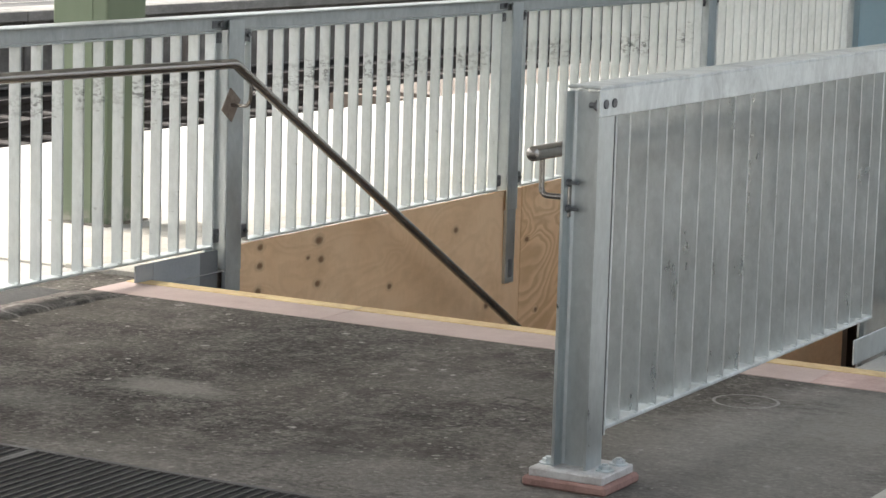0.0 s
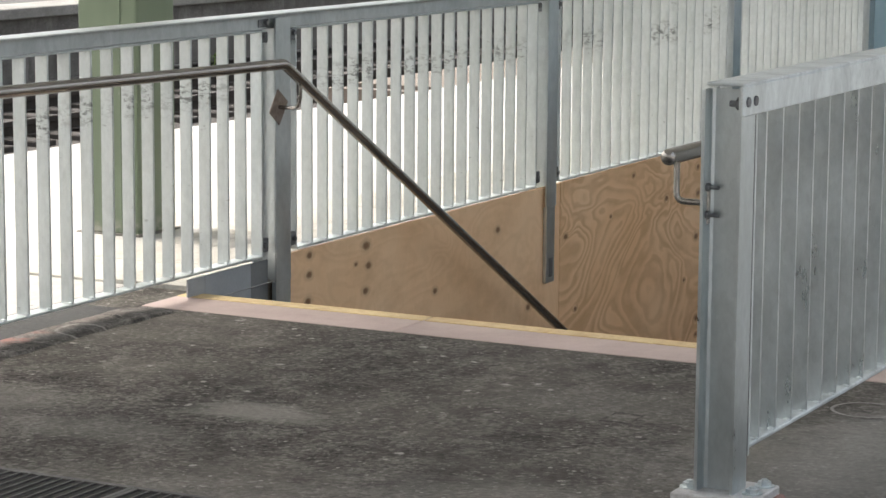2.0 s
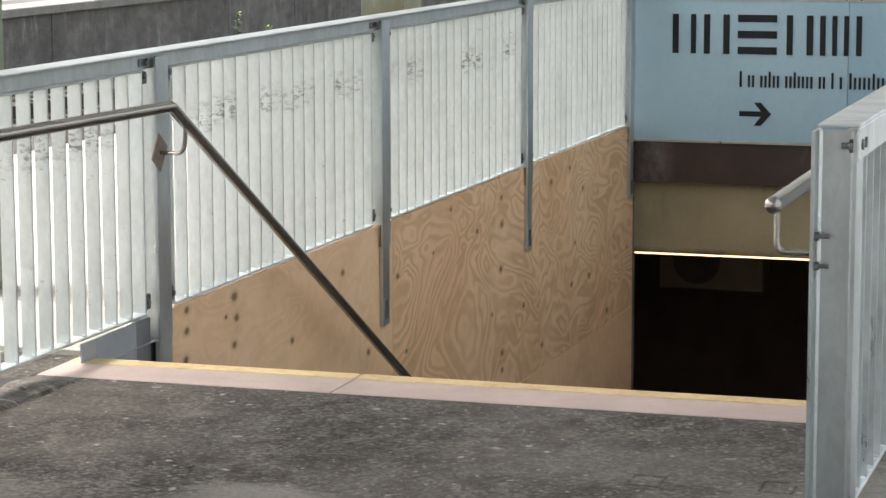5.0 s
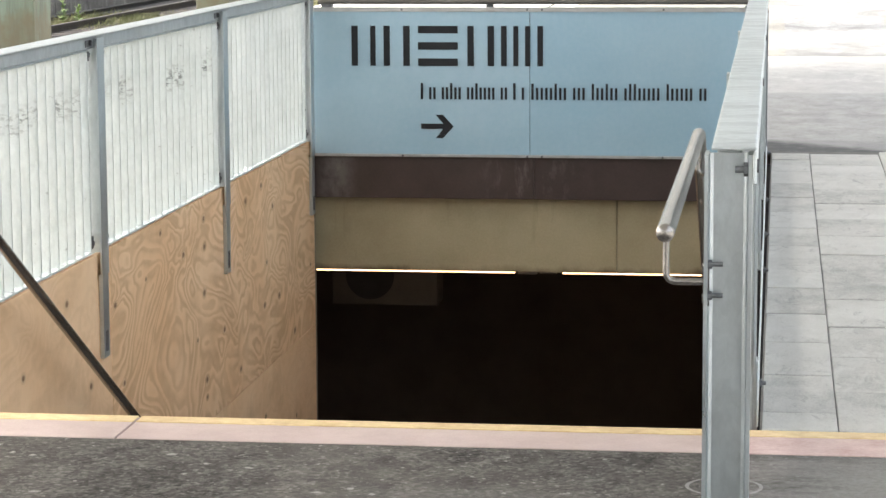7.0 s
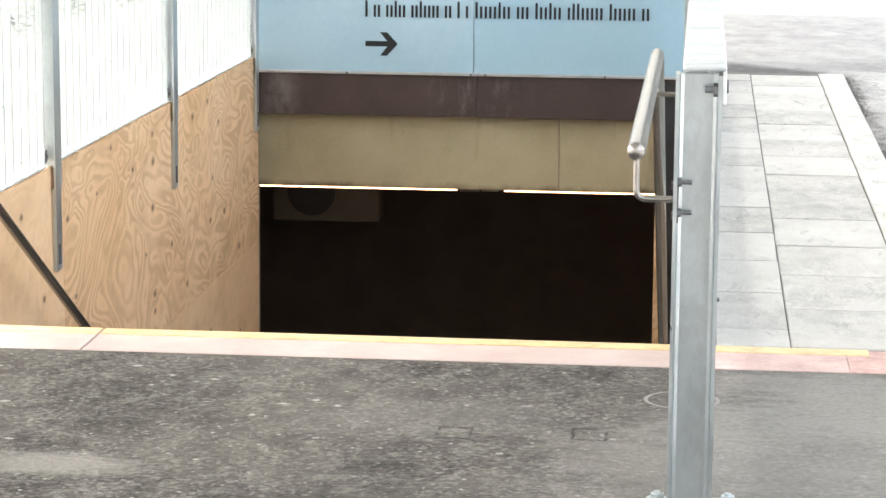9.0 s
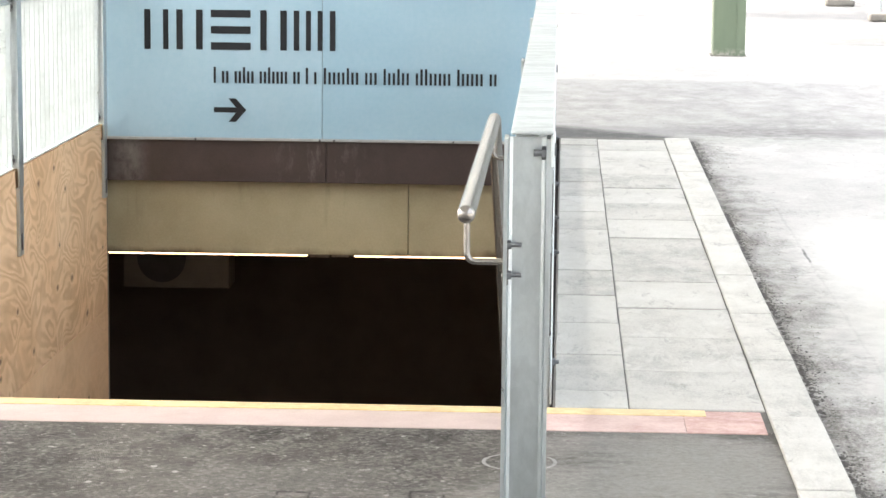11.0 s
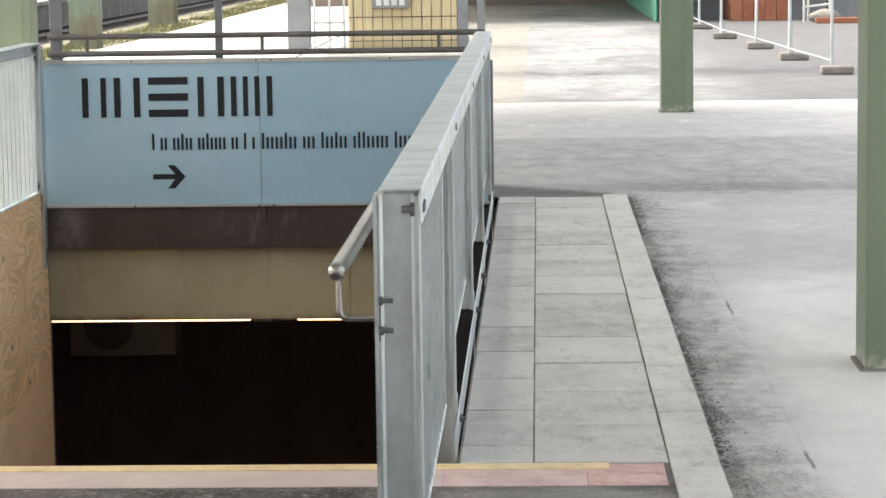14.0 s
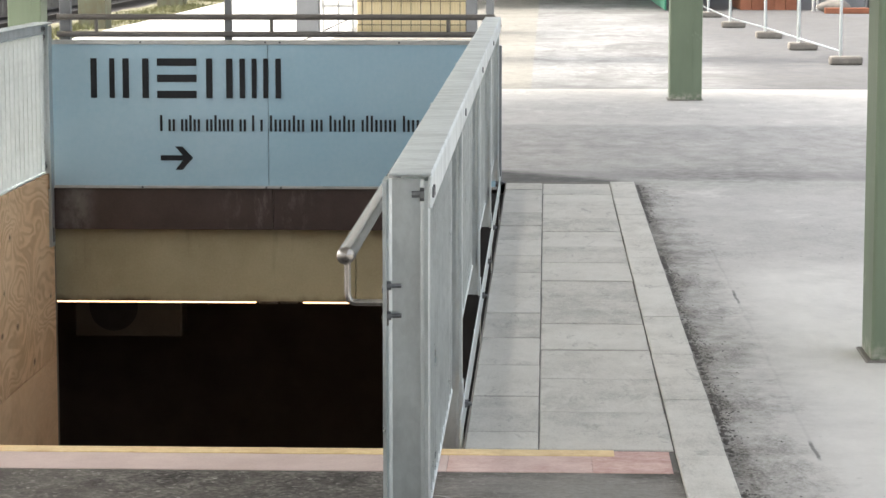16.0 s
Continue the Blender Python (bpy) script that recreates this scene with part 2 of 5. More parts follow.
def make_ground_concrete():
    m = make_concrete("ground_concrete", (0.26, 0.249, 0.232), (0.43, 0.416, 0.39), (0.555, 0.54, 0.507), 0.16, 0.08)
    x, y = m.axis(0), m.axis(1)
    # an older, greyer pour between two joints
    pour = m.span(m.math("ADD", y, m.math("MULTIPLY", m.math("SUBTRACT", m.noise(1.5, 5, 0.6), 0.5), 0.12)), 9.1, 13.93, 0.16)
    col = m.mix(m.math("MULTIPLY", pour, m.ramp(m.mid, (0.35, 1.0), (0.65, 0.55))), m.col, (0.68, 0.68, 0.685), "MULTIPLY")
    # a band of shade across the concrete, painted as darker colour
    shade_band = m.span(m.math("ADD", y, m.math("MULTIPLY", m.math("SUBTRACT", m.noise(3, 5, 0.65), 0.5), 0.12)), 9.07, 9.70, 0.08)
    col = m.mix(m.math("MULTIPLY", shade_band, 0.30), col, (0.16, 0.155, 0.147))
    # soil and moss washed up against the kerb: a dark seam and thin patches beyond it
    wander = m.ramp(m.noise(1.1, 5, 0.65, m.scaled(0.2, 1, 1)), (0.3, 0.05), (0.68, 1.0))
    clump = m.noise(11, 12, 0.84, m.scaled(1, 0.5, 1), 0.3)
    for base, grow, rough_edge, much in ((0.04, 0.50, 3.6, 0.60), (0.015, 0.17, 2.4, 0.95)):
        d = m.math("DIVIDE", m.math("SUBTRACT", x, 4.015), m.math("ADD", base, m.math("MULTIPLY", wander, grow)))
        d = m.math("ADD", d, m.math("MULTIPLY", m.math("SUBTRACT", clump, 0.5), rough_edge))
        dirt = m.math("MULTIPLY", m.ramp(d, (0.45, much), (0.8, 0.4 * much), (1.15, 0.0)), m.span(y, -6.0, 8.8, 0.3))
        dirt = m.math("MULTIPLY", dirt, m.ramp(m.noise(75, 5, 0.75, m.scaled(1, 0.6, 1)), (0.36, 0.35), (0.56, 1.0)))
        dirt = m.math("MULTIPLY", dirt, m.ramp(m.noise(3.2, 7, 0.72, m.scaled(1, 0.6, 1)), (0.37, 0.3), (0.54, 1.0)))
        col = m.mix(dirt, col, m.ramp(clump, (0.38, (0.028, 0.023, 0.018)), (0.62, (0.20, 0.18, 0.155))))
    # tar joint where the slabs end
    reach_y = m.math("ADD", y, m.math("MULTIPLY", m.math("SUBTRACT", x, 3.1), 0.75))
    tar = m.math("MULTIPLY", m.span(m.math("ADD", reach_y, m.math("MULTIPLY", m.math("SUBTRACT", m.noise(5, 6, 0.7), 0.5), 0.4)), 8.0, 9.65, 0.12), m.span(x, 3.0, 4.0, 0.1))
    tar = m.math("MULTIPLY", tar, m.ramp(m.noise(7, 7, 0.7), (0.3, 0.65), (0.5, 0.96)))
    col = m.mix(tar, col, (0.06, 0.058, 0.055))
    wash = m.math("MULTIPLY", m.span(y, 8.8, 9.9, 0.5), m.span(x, 4.05, 5.2, 0.3))
    col = m.mix(m.math("MULTIPLY", wash, m.ramp(m.noise(9, 8, 0.75), (0.42, 0.0), (0.6, 0.75))), col, (0.13, 0.125, 0.115))
    # a seam in the concrete, open and black at two places
    seam = m.span(m.math("ADD", x, m.math("MULTIPLY", m.math("SUBTRACT", m.noise(4, 5, 0.6), 0.5), 0.03)), 4.316, 4.329, 0.003)
    open_seam = m.math("MAXIMUM", m.span(y, 3.28, 3.72, 0.03), m.span(y, -0.19, 0.10, 0.03))
    col = m.mix(m.math("MULTIPLY", seam, m.math("MAXIMUM", open_seam, m.math("MULTIPLY", m.span(y, -0.2, 5.5, 0.3), 0.13))), col, (0.03, 0.03, 0.028))
    # pale worn lane beside the dirt; beyond it, paler colour stands in for skylight
    edge_x = m.math("ADD", x, m.math("MULTIPLY", m.math("SUBTRACT", m.noise(6, 8, 0.7), 0.5), 0.35))
    edge_y = m.math("ADD", y, m.math("MULTIPLY", m.math("SUBTRACT", m.noise(1.3, 6, 0.65), 0.5), 1.6))
    lane = m.math("MULTIPLY", m.span(edge_x, 4.34, 4.80, 0.10), m.span(y, -3.0, 4.2, 0.3))
    col = m.mix(m.math("MULTIPLY", lane, 0.5), col, (0.58, 0.565, 0.53))
    skylit = m.math("MULTIPLY", m.span(edge_x, 4.42, 12.0, 0.15), m.span(edge_y, -12.0, 4.6, 0.5))
    col = m.mix(m.math("MULTIPLY", skylit, m.ramp(m.noise(2.2, 8, 0.7, m.scaled(1, 0.6, 1), 0.4), (0.34, 0.35), (0.56, 0.9))), col, m.mix(m.mid, (0.53, 0.512, 0.474), (0.74, 0.718, 0.67)))
    return m.done(col)


def make_yard():
    """Trodden pale paving that turns into grey asphalt towards the site fence."""
    m = make_concrete("yard_paving", (0.118, 0.119, 0.118), (0.20, 0.201, 0.199), (0.285, 0.286, 0.283), 0.6)
    x, y = m.axis(0), m.axis(1)
    across = m.math("ADD", x, m.math("MULTIPLY", m.math("SUBTRACT", m.noise(0.5, 7, 0.7), 0.5), 2.2))
    grey = m.mix(m.mid, (0.035, 0.036, 0.038), (0.145, 0.145, 0.145))
    col = m.mix(m.ramp(m.math("MULTIPLY", m.math("SUBTRACT", across, 4.9), 0.5), (0.0, 0.0), (0.65, 0.92)), m.col, grey)
    scrape = m.ramp(m.noise(1.1, 8, 0.75, m.scaled(0.25, 1.2, 1), 0.6), (0.52, 0.0), (0.60, 0.6))
    col = m.mix(scrape, col, (0.12, 0.119, 0.116))
    wet = m.ramp(m.noise(0.8, 9, 0.75, m.scaled(0.8, 0.35, 1), 0.8), (0.50, 0.0), (0.60, 0.7))
    col = m.mix(wet, col, (0.085, 0.084, 0.082))
    return m.done(col)


def make_galvanised(name, base=(0.68, 0.725, 0.735), dark=(0.47, 0.51, 0.522), rough=0.36, metal=0.9, scuff=False, streaks=0.0):
    m = Mat(name, rough, metal)
    vor = m.n("ShaderNodeTexVoronoi", Vector=m.scaled(1, 1, 0.6), Scale=45.0)
    spang = m.n("ShaderNodeSeparateColor", Color=vor.outputs["Color"]).outputs[0]
    rnd = m.n("ShaderNodeObjectInfo").outputs["Random"]
    shift = m.n("ShaderNodeCombineXYZ", X=m.math("MULTIPLY", rnd, 29.0), Y=0.0, Z=m.math("MULTIPLY", rnd, 13.0)).outputs[0]
    run = m.noise(11, 7, 0.72, m.scaled(1, 1, 0.3, shift))
    mottle = m.noise(42, 6, 0.75, m.scaled(1, 1, 0.55, shift))
    f = m.math("ADD", m.math("MULTIPLY", spang, 0.06), m.math("ADD", m.math("MULTIPLY", run, 0.56), m.math("MULTIPLY", mottle, 0.38)))
    col = m.ramp(f, (0.33, dark), (0.72, base))
    if streaks:
        streak = m.noise(3.0, 7, 0.75, m.scaled(1.0, 2.0, 1.0), 0.6)
        col = m.mix(m.ramp(streak, (0.44, 0.0), (0.64, streaks)), col, tuple(0.62 * c for c in dark))
    if scuff:
        z = m.axis(2)
        off = m.n("ShaderNodeCombineXYZ", X=m.math("MULTIPLY", rnd, 41.0), Y=0.0, Z=m.math("MULTIPLY", rnd, 0.16)).outputs[0]
        moved = m.n("ShaderNodeVectorMath", Vector=m.scaled(1, 1, 1.9))
        moved.operation = "ADD"
        m.put(moved.inputs[1], off)
        mark = m.ramp(m.noise(24, 5, 0.7, moved.outputs[0]), (0.49, 0.0), (0.58, 0.85))
        level = m.math("ADD", z, m.math("MULTIPLY", rnd, 0.05))
        mark = m.math("MULTIPLY", mark, m.span(level, 0.785, 0.88, 0.03))
        mark = m.math("MULTIPLY", mark, m.ramp(m.math("FRACT", m.math("MULTIPLY", rnd, 7.3)), (0.25, 0.0), (0.6, 1.0)))
        col = m.mix(mark, col, (0.12, 0.124, 0.124))
        dab = m.ramp(m.noise(17, 4, 0.6, moved.outputs[0]), (0.66, 0.0), (0.70, 0.5))
        col = m.mix(dab, col, (0.20, 0.205, 0.20))
    m.bump(m.noise(7, 4, 0.6, m.scaled(1, 1, 0.3, shift)), 0.22, 0.006)
    return m.done(col, m.ramp(run, (0.3, rough - 0.1), (0.7, rough + 0.14)))


def make_plywood(name, figure, knots):
    """Rotary-cut veneer: closed contour figure that bends round the knots, long fibres; knots as (y, z, height)."""
    m = Mat(name, 0.62, spec=0.3)
    y, z = m.axis(1), m.axis(2)
    near = 9.0
    wob = m.math("MULTIPLY", m.math("SUBTRACT", m.noise(22, 4, 0.6), 0.5), 0.9)
    for ky, kz, kh in knots:
        kh *= 0.72
        d = m.n("ShaderNodeVectorMath", Vector=m.n("ShaderNodeCombineXYZ", X=m.math("MULTIPLY", m.math("SUBTRACT", y, ky), 0.62 / kh), Y=m.math("MULTIPLY", m.math("SUBTRACT", z, kz), 1.0 / kh), Z=0.0).outputs[0])
        d.operation = "LENGTH"
        near = m.math("MINIMUM", near, d.outputs["Value"])
    rnd = m.n("ShaderNodeObjectInfo").outputs["Random"]
    shift = m.n("ShaderNodeCombineXYZ", X=0.0, Y=m.math("MULTIPLY", rnd, 23.0), Z=m.math("MULTIPLY", rnd, 7.0)).outputs[0]
    vec = m.n("ShaderNodeVectorMath", Vector=m.scaled(1, 0.55, 1.0))
    vec.operation = "ADD"
    m.put(vec.inputs[1], shift)
    field = m.math("ADD", m.noise(1.9, 2.6, 0.42, vec.outputs[0], 1.1), m.math("MULTIPLY", m.noise(20, 3, 0.6, vec.outputs[0]), 0.020))
    field = m.math("ADD", field, m.ramp(near, (0.0, 0.10), (1.0, 0.0)))
    rings = m.math("FRACT", m.math("MULTIPLY", field, 15.0))
    line = m.ramp(rings, (0.0, 0.0), (0.30, 0.2), (0.62, 1.0), (0.86, 0.8), (1.0, 0.0))
    line = m.math("MULTIPLY", line, m.ramp(m.noise(3.5, 4, 0.6, vec.outputs[0]), (0.32, 0.45), (0.6, 1.0)))
    broad = m.noise(1.3, 4, 0.6)
    fibre = m.noise(26, 4, 0.7, m.scaled(1, 9, 0.5))
    col = m.ramp(broad, (0.3, (0.84, 0.545, 0.312)), (0.7, (0.90, 0.65, 0.415)))
    col = m.mix(m.math("MULTIPLY", line, figure), col, (0.54, 0.305, 0.145))
    col = m.mix(m.ramp(fibre, (0.4, 0.0), (0.8, 0.24)), col, (0.52, 0.30, 0.14))
    smear = m.ramp(m.noise(2.4, 5, 0.65, m.scaled(1, 0.6, 1.4)), (0.50, 0.0), (0.68, 0.42))
    col = m.mix(smear, col, (0.54, 0.32, 0.155))
    knot = m.ramp(m.math("ADD", near, m.math("MULTIPLY", wob, 0.5)), (0.20, 1.0), (0.36, 0.75), (0.50, 0.25), (0.95, 0.0))
    col = m.mix(m.math("MULTIPLY", knot, 0.88), col, (0.17, 0.075, 0.032))
    m.bump(m.math("SUBTRACT", fibre, line), 0.12, 0.003)
    return m.done(col)


def make_green_paint():
    m = Mat("green_paint", 0.5)
    f = m.noise(3, 5, 0.6, m.scaled(1, 1, 0.25))
    col = m.ramp(f, (0.3, (0.135, 0.175, 0.115)), (0.7, (0.185, 0.23, 0.155)))
    worn = m.ramp(m.noise(4.2, 6, 0.7, distort=1.0), (0.62, 0.0), (0.68, 0.32))
    col = m.mix(worn, col, (0.42, 0.46, 0.38))
    foot = m.math("MULTIPLY", m.ramp(m.axis(2), (0.0, 1.0), (0.09, 0.0)), m.ramp(m.noise(22, 4), (0.4, 0.0), (0.6, 1.0)))
    col = m.mix(foot, col, (0.45, 0.43, 0.37))
    m.bump(m.noise(40, 4), 0.1, 0.004)
    return m.done(col)


def make_mossy_paint():
    """Faded green paint under streaks of grime and moss, with chips down to the primer."""
    m = Mat("mossy_green_paint", 0.7)
    f = m.noise(2.2, 6, 0.65, m.scaled(1, 1, 0.2))
    col = m.ramp(f, (0.35, (0.13, 0.17, 0.125)), (0.65, (0.20, 0.25, 0.19)))
    grime = m.ramp(m.noise(7, 7, 0.72, m.scaled(1, 1, 0.08)), (0.46, 0.0), (0.66, 0.7))
    col = m.mix(grime, col, (0.085, 0.078, 0.058))
    moss = m.ramp(m.noise(1.4, 7, 0.7, distort=0.6), (0.50, 0.0), (0.64, 0.5))
    col = m.mix(moss, col, (0.20, 0.19, 0.115))
    edge = m.math("ADD", m.axis(2), m.math("MULTIPLY", m.math("SUBTRACT", m.noise(4, 6, 0.7, m.scaled(1, 1, 0.4)), 0.5), 0.9))
    splash = m.math("MULTIPLY", m.span(edge, -1.0, 1.45, 0.08), m.ramp(m.noise(5, 6, 0.7), (0.36, 0.45), (0.6, 0.9)))
    col = m.mix(splash, col, m.mix(f, (0.085, 0.072, 0.042), (0.20, 0.175, 0.105)))
    chips = m.ramp(m.noise(13, 6, 0.75), (0.66, 0.0), (0.70, 0.6))
    col = m.mix(chips, col, (0.33, 0.33, 0.28))
    m.bump(m.noise(40, 4), 0.15, 0.004)
    return m.done(col)


def make_wall_concrete():
    m = make_concrete("platform_wall_concrete", (0.075, 0.069, 0.064), (0.125, 0.119, 0.111), (0.20, 0.194, 0.18))
    # lime drips: narrow pale runs that start and stop, gathered in groups along the wall
    run = m.noise(3.4, 7, 0.72, m.scaled(1, 1, 0.20))
    where = m.ramp(m.noise(0.9, 4, 0.6, m.scaled(1, 1, 1.3), 0.6), (0.42, 0.0), (0.60, 1.0))
    col = m.mix(m.math("MULTIPLY", m.ramp(run, (0.50, 0.0), (0.66, 0.75)), where), m.col, (0.36, 0.355, 0.335))
    black = m.ramp(m.noise(3.2, 6, 0.7, m.scaled(1, 1, 0.16, (0, 7.7, 0))), (0.54, 0.0), (0.68, 0.6))
    col = m.mix(black, col, (0.045, 0.042, 0.039))
    rust = m.ramp(m.noise(1.1, 6, 0.7, m.scaled(1, 1, 0.4, (0, 3.1, 0))), (0.60, 0.0), (0.70, 0.4))
    col = m.mix(rust, col, (0.16, 0.105, 0.075))
    return m.done(col)


def make_glow(name, color, strength):
    m = bpy.data.materials.new(name)
    m.use_nodes = True
    b = m.node_tree.nodes["Principled BSDF"]
    b.inputs["Emission Color"].default_value = (*color, 1)
    b.inputs["Emission Strength"].default_value = strength
    return m


ASPHALT = make_asphalt()
BANK = make_bank()
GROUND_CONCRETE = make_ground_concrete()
_m = make_concrete("platform_concrete", (0.36, 0.355, 0.34), (0.50, 0.49, 0.47), (0.60, 0.59, 0.56), 0.25)
PLATFORM = _m.done(_m.col)
_m = make_concrete("far_paving", (0.13, 0.124, 0.11), (0.19, 0.183, 0.163), (0.25, 0.24, 0.215))
FAR_PAVING = _m.done(_m.col)
YARD = make_yard()
BALLAST = flecked("ballast", (0.018, 0.016, 0.015), (0.065, 0.058, 0.052), 0.95, 0, 1.5, 45, 0.9)
# opposite platform, coloured dark for the shade of a canopy not built there
_m = make_concrete("shaded_platform", (0.05, 0.05, 0.05), (0.08, 0.08, 0.079), (0.12, 0.12, 0.117))
SHADED_PLATFORM = _m.done(_m.col)
_m = make_concrete("coping_concrete", (0.15, 0.145, 0.135), (0.23, 0.224, 0.21), (0.33, 0.322, 0.30), 0.4)
COPING = _m.done(_m.col)
SOIL = flecked("joint_soil", (0.035, 0.032, 0.028), (0.09, 0.083, 0.073), 0.95, 0, 12, 90, 0.6)
JOINT = flecked("joint_sand", (0.075, 0.07, 0.062), (0.17, 0.16, 0.143), 0.95, 0, 9, 80, 0.5)
SLAB = make_slab()
KERB = make_slab("kerb_concrete", 1.08, 0.03)
STONE = flecked("pink_step_stone", (0.46, 0.355, 0.325), (0.60, 0.485, 0.45), 0.65, 0, 5.0, 120, 0.2)
STONE_ROSE = flecked("rose_step_stone", (0.42, 0.27, 0.235), (0.62, 0.47, 0.425), 0.7, 0, 8.0, 70, 0.3)
STONE_RED = flecked("red_step_stone", (0.36, 0.19, 0.16), (0.62, 0.45, 0.40), 0.75, 0, 11.0, 60, 0.4)
YELLOW = flecked("yellow_paint", (0.55, 0.38, 0.19), (0.78, 0.62, 0.34), 0.7, 0, 12.0, 50, 0.3)
STEEL = make_galvanised("galvanised_steel")
STEEL_FIN = make_galvanised("galvanised_slat", (0.73, 0.765, 0.76), (0.50, 0.535, 0.532), 0.38, 0.6, True)
STEEL_FIN_CLEAN = make_galvanised("galvanised_slat_clean", (0.73, 0.765, 0.76), (0.50, 0.535, 0.532), 0.38, 0.6)
STEEL_FIN_DULL = make_galvanised("galvanised_slat_plain", (0.71, 0.75, 0.755), (0.46, 0.495, 0.502), 0.33, 0.8)
# lighter copy of the steel, with the sky's sheen in its base colour
STEEL_SKYLIT = make_galvanised("galvanised_skylit", (0.80, 0.845, 0.84), (0.56, 0.60, 0.60), 0.45, 0.45, streaks=0.6)
STEEL_DULL = make_galvanised("galvanised_top_rail", (0.61, 0.645, 0.65), (0.42, 0.455, 0.46), 0.45, 0.85, streaks=0.35)
STAINLESS = flecked("stainless_tube", (0.33, 0.305, 0.285), (0.39, 0.365, 0.34), 0.27, 0.95, 4, 60, 0.02)
DUSTY_STEEL = flecked("dusty_steel", (0.36, 0.33, 0.315), (0.62, 0.62, 0.615), 0.55, 0.35, 18, 120, 0.2)
RUSTY = flecked("rust_stained_steel", (0.20, 0.15, 0.12), (0.38, 0.33, 0.29), 0.55, 0.5, 20, 120)
BOLT = flecked("bolt_steel", (0.10, 0.10, 0.105), (0.26, 0.27, 0.28), 0.5, 0.7, 30, 150)
PLY = make_plywood("plywood", 0.68, [(4.804, -0.165, 0.05), (5.29, -0.032, 0.05), (5.30, -0.19, 0.055), (5.28, -0.45, 0.06), (5.77, -0.745, 0.05), (5.31, -0.95, 0.06), (5.31, -1.05, 0.04),
                                     (5.1, -0.69, 0.035), (3.54, -0.62, 0.04), (4.31, 0.02, 0.04), (4.0, -0.175, 0.03), (3.40, -0.21, 0.045), (6.86, -0.028, 0.05), (6.40, -0.07, 0.06),
                                     (7.38, -0.80, 0.06), (6.92, -0.79, 0.055), (7.0, -0.53, 0.04), (6.2, -1.06, 0.05), (7.2, -0.20, 0.045), (5.85, -0.40, 0.04), (7.88, -1.12, 0.06), (8.46, -0.76, 0.04), (8.48, -0.02, 0.04)])
PLY_PLAIN = make_plywood("plywood_plain", 0.16, [(0.726, 0.052, 0.05), (0.721, -0.033, 0.05), (0.711, -0.151, 0.055), (1.23, 0.028, 0.065), (1.252, -0.065, 0.05), (1.226, -0.178, 0.05),
                                                 (2.584, -0.07, 0.05), (1.908, -0.279, 0.045), (1.137, -0.044, 0.03), (2.95, -0.52, 0.05), (6.9, -1.5, 0.05), (7.9, -1.7, 0.04), (4.6, -1.6, 0.05)])
PAINT_GREEN = make_green_paint()
PAINT_MOSSY = make_mossy_paint()
WALL_CONC = make_wall_concrete()
SIGN_BLUE = flecked("sign_blue", (0.295, 0.465, 0.57), (0.375, 0.525, 0.615), 0.42, 0, 0.9, 30, 0.0)
SIGN_DARK = flecked("sign_lettering", (0.010, 0.011, 0.014), (0.018, 0.019, 0.022), 0.85, 0, 20, 200, 0.0)
ALU = flecked("aluminium_trim", (0.45, 0.45, 0.445), (0.6, 0.6, 0.59), 0.42, 0.7, 12, 150, 0.05)


def make_fascia():
    """Glossy dark brown sheet, a pale reflection painted at its left, faint streaks."""
    m = Mat("brown_fascia", 0.32)
    f = m.math("ADD", m.math("MULTIPLY", m.noise(3, 5, 0.6), 0.7), m.math("MULTIPLY", m.noise(80, 2, 0.6), 0.3))
    col = m.ramp(f, (0.32, (0.045, 0.030, 0.027)), (0.68, (0.075, 0.052, 0.047)))
    x = m.axis(0)
    # the pale patch at the left is a reflection put into the colour
    pale_reflection = m.math("MULTIPLY", m.span(x, 0.05, 0.24, 0.07), m.ramp(m.noise(7, 6, 0.7, m.scaled(1, 1, 0.7)), (0.38, 0.0), (0.62, 0.55)))
    streak = m.math("MULTIPLY", m.span(x, 1.25, 1.75, 0.2), m.ramp(m.noise(16, 6, 0.7, m.scaled(1, 1, 0.35)), (0.52, 0.0), (0.66, 0.28)))
    col = m.mix(m.math("MAXIMUM", pale_reflection, streak), col, (0.30, 0.27, 0.25))
    return m.done(col, m.math("ADD", 0.30, m.math("MULTIPLY", pale_reflection, 0.4)))


FASCIA = make_fascia()


def make_beige():
    m = Mat("beige_fascia", 0.6)
    f = m.math("ADD", m.math("MULTIPLY", m.noise(2.2, 5, 0.6), 0.7), m.math("MULTIPLY", m.noise(70, 3, 0.6), 0.3))
    col = m.ramp(f, (0.32, (0.37, 0.312, 0.190)), (0.68, (0.50, 0.430, 0.278)))
    edge = m.math("ADD", m.axis(2), m.math("MULTIPLY", m.noise(5, 6, 0.75, m.scaled(1, 1, 0.4)), 0.10))
    rust = m.math("MULTIPLY", m.ramp(m.math("ADD", edge, 0.845), (0.06, 0.95), (0.10, 0.0)), m.ramp(m.noise(1.7, 4, 0.6), (0.35, 0.2), (0.6, 1.0)))
    col = m.mix(rust, col, (0.10, 0.06, 0.03))
    drip = m.ramp(m.noise(9, 5, 0.7, m.scaled(1, 1, 0.12)), (0.6, 0.0), (0.75, 0.35))
    col = m.mix(drip, col, (0.20, 0.165, 0.10))
    m.bump(m.noise(30, 4), 0.08, 0.003)
    return m.done(col)


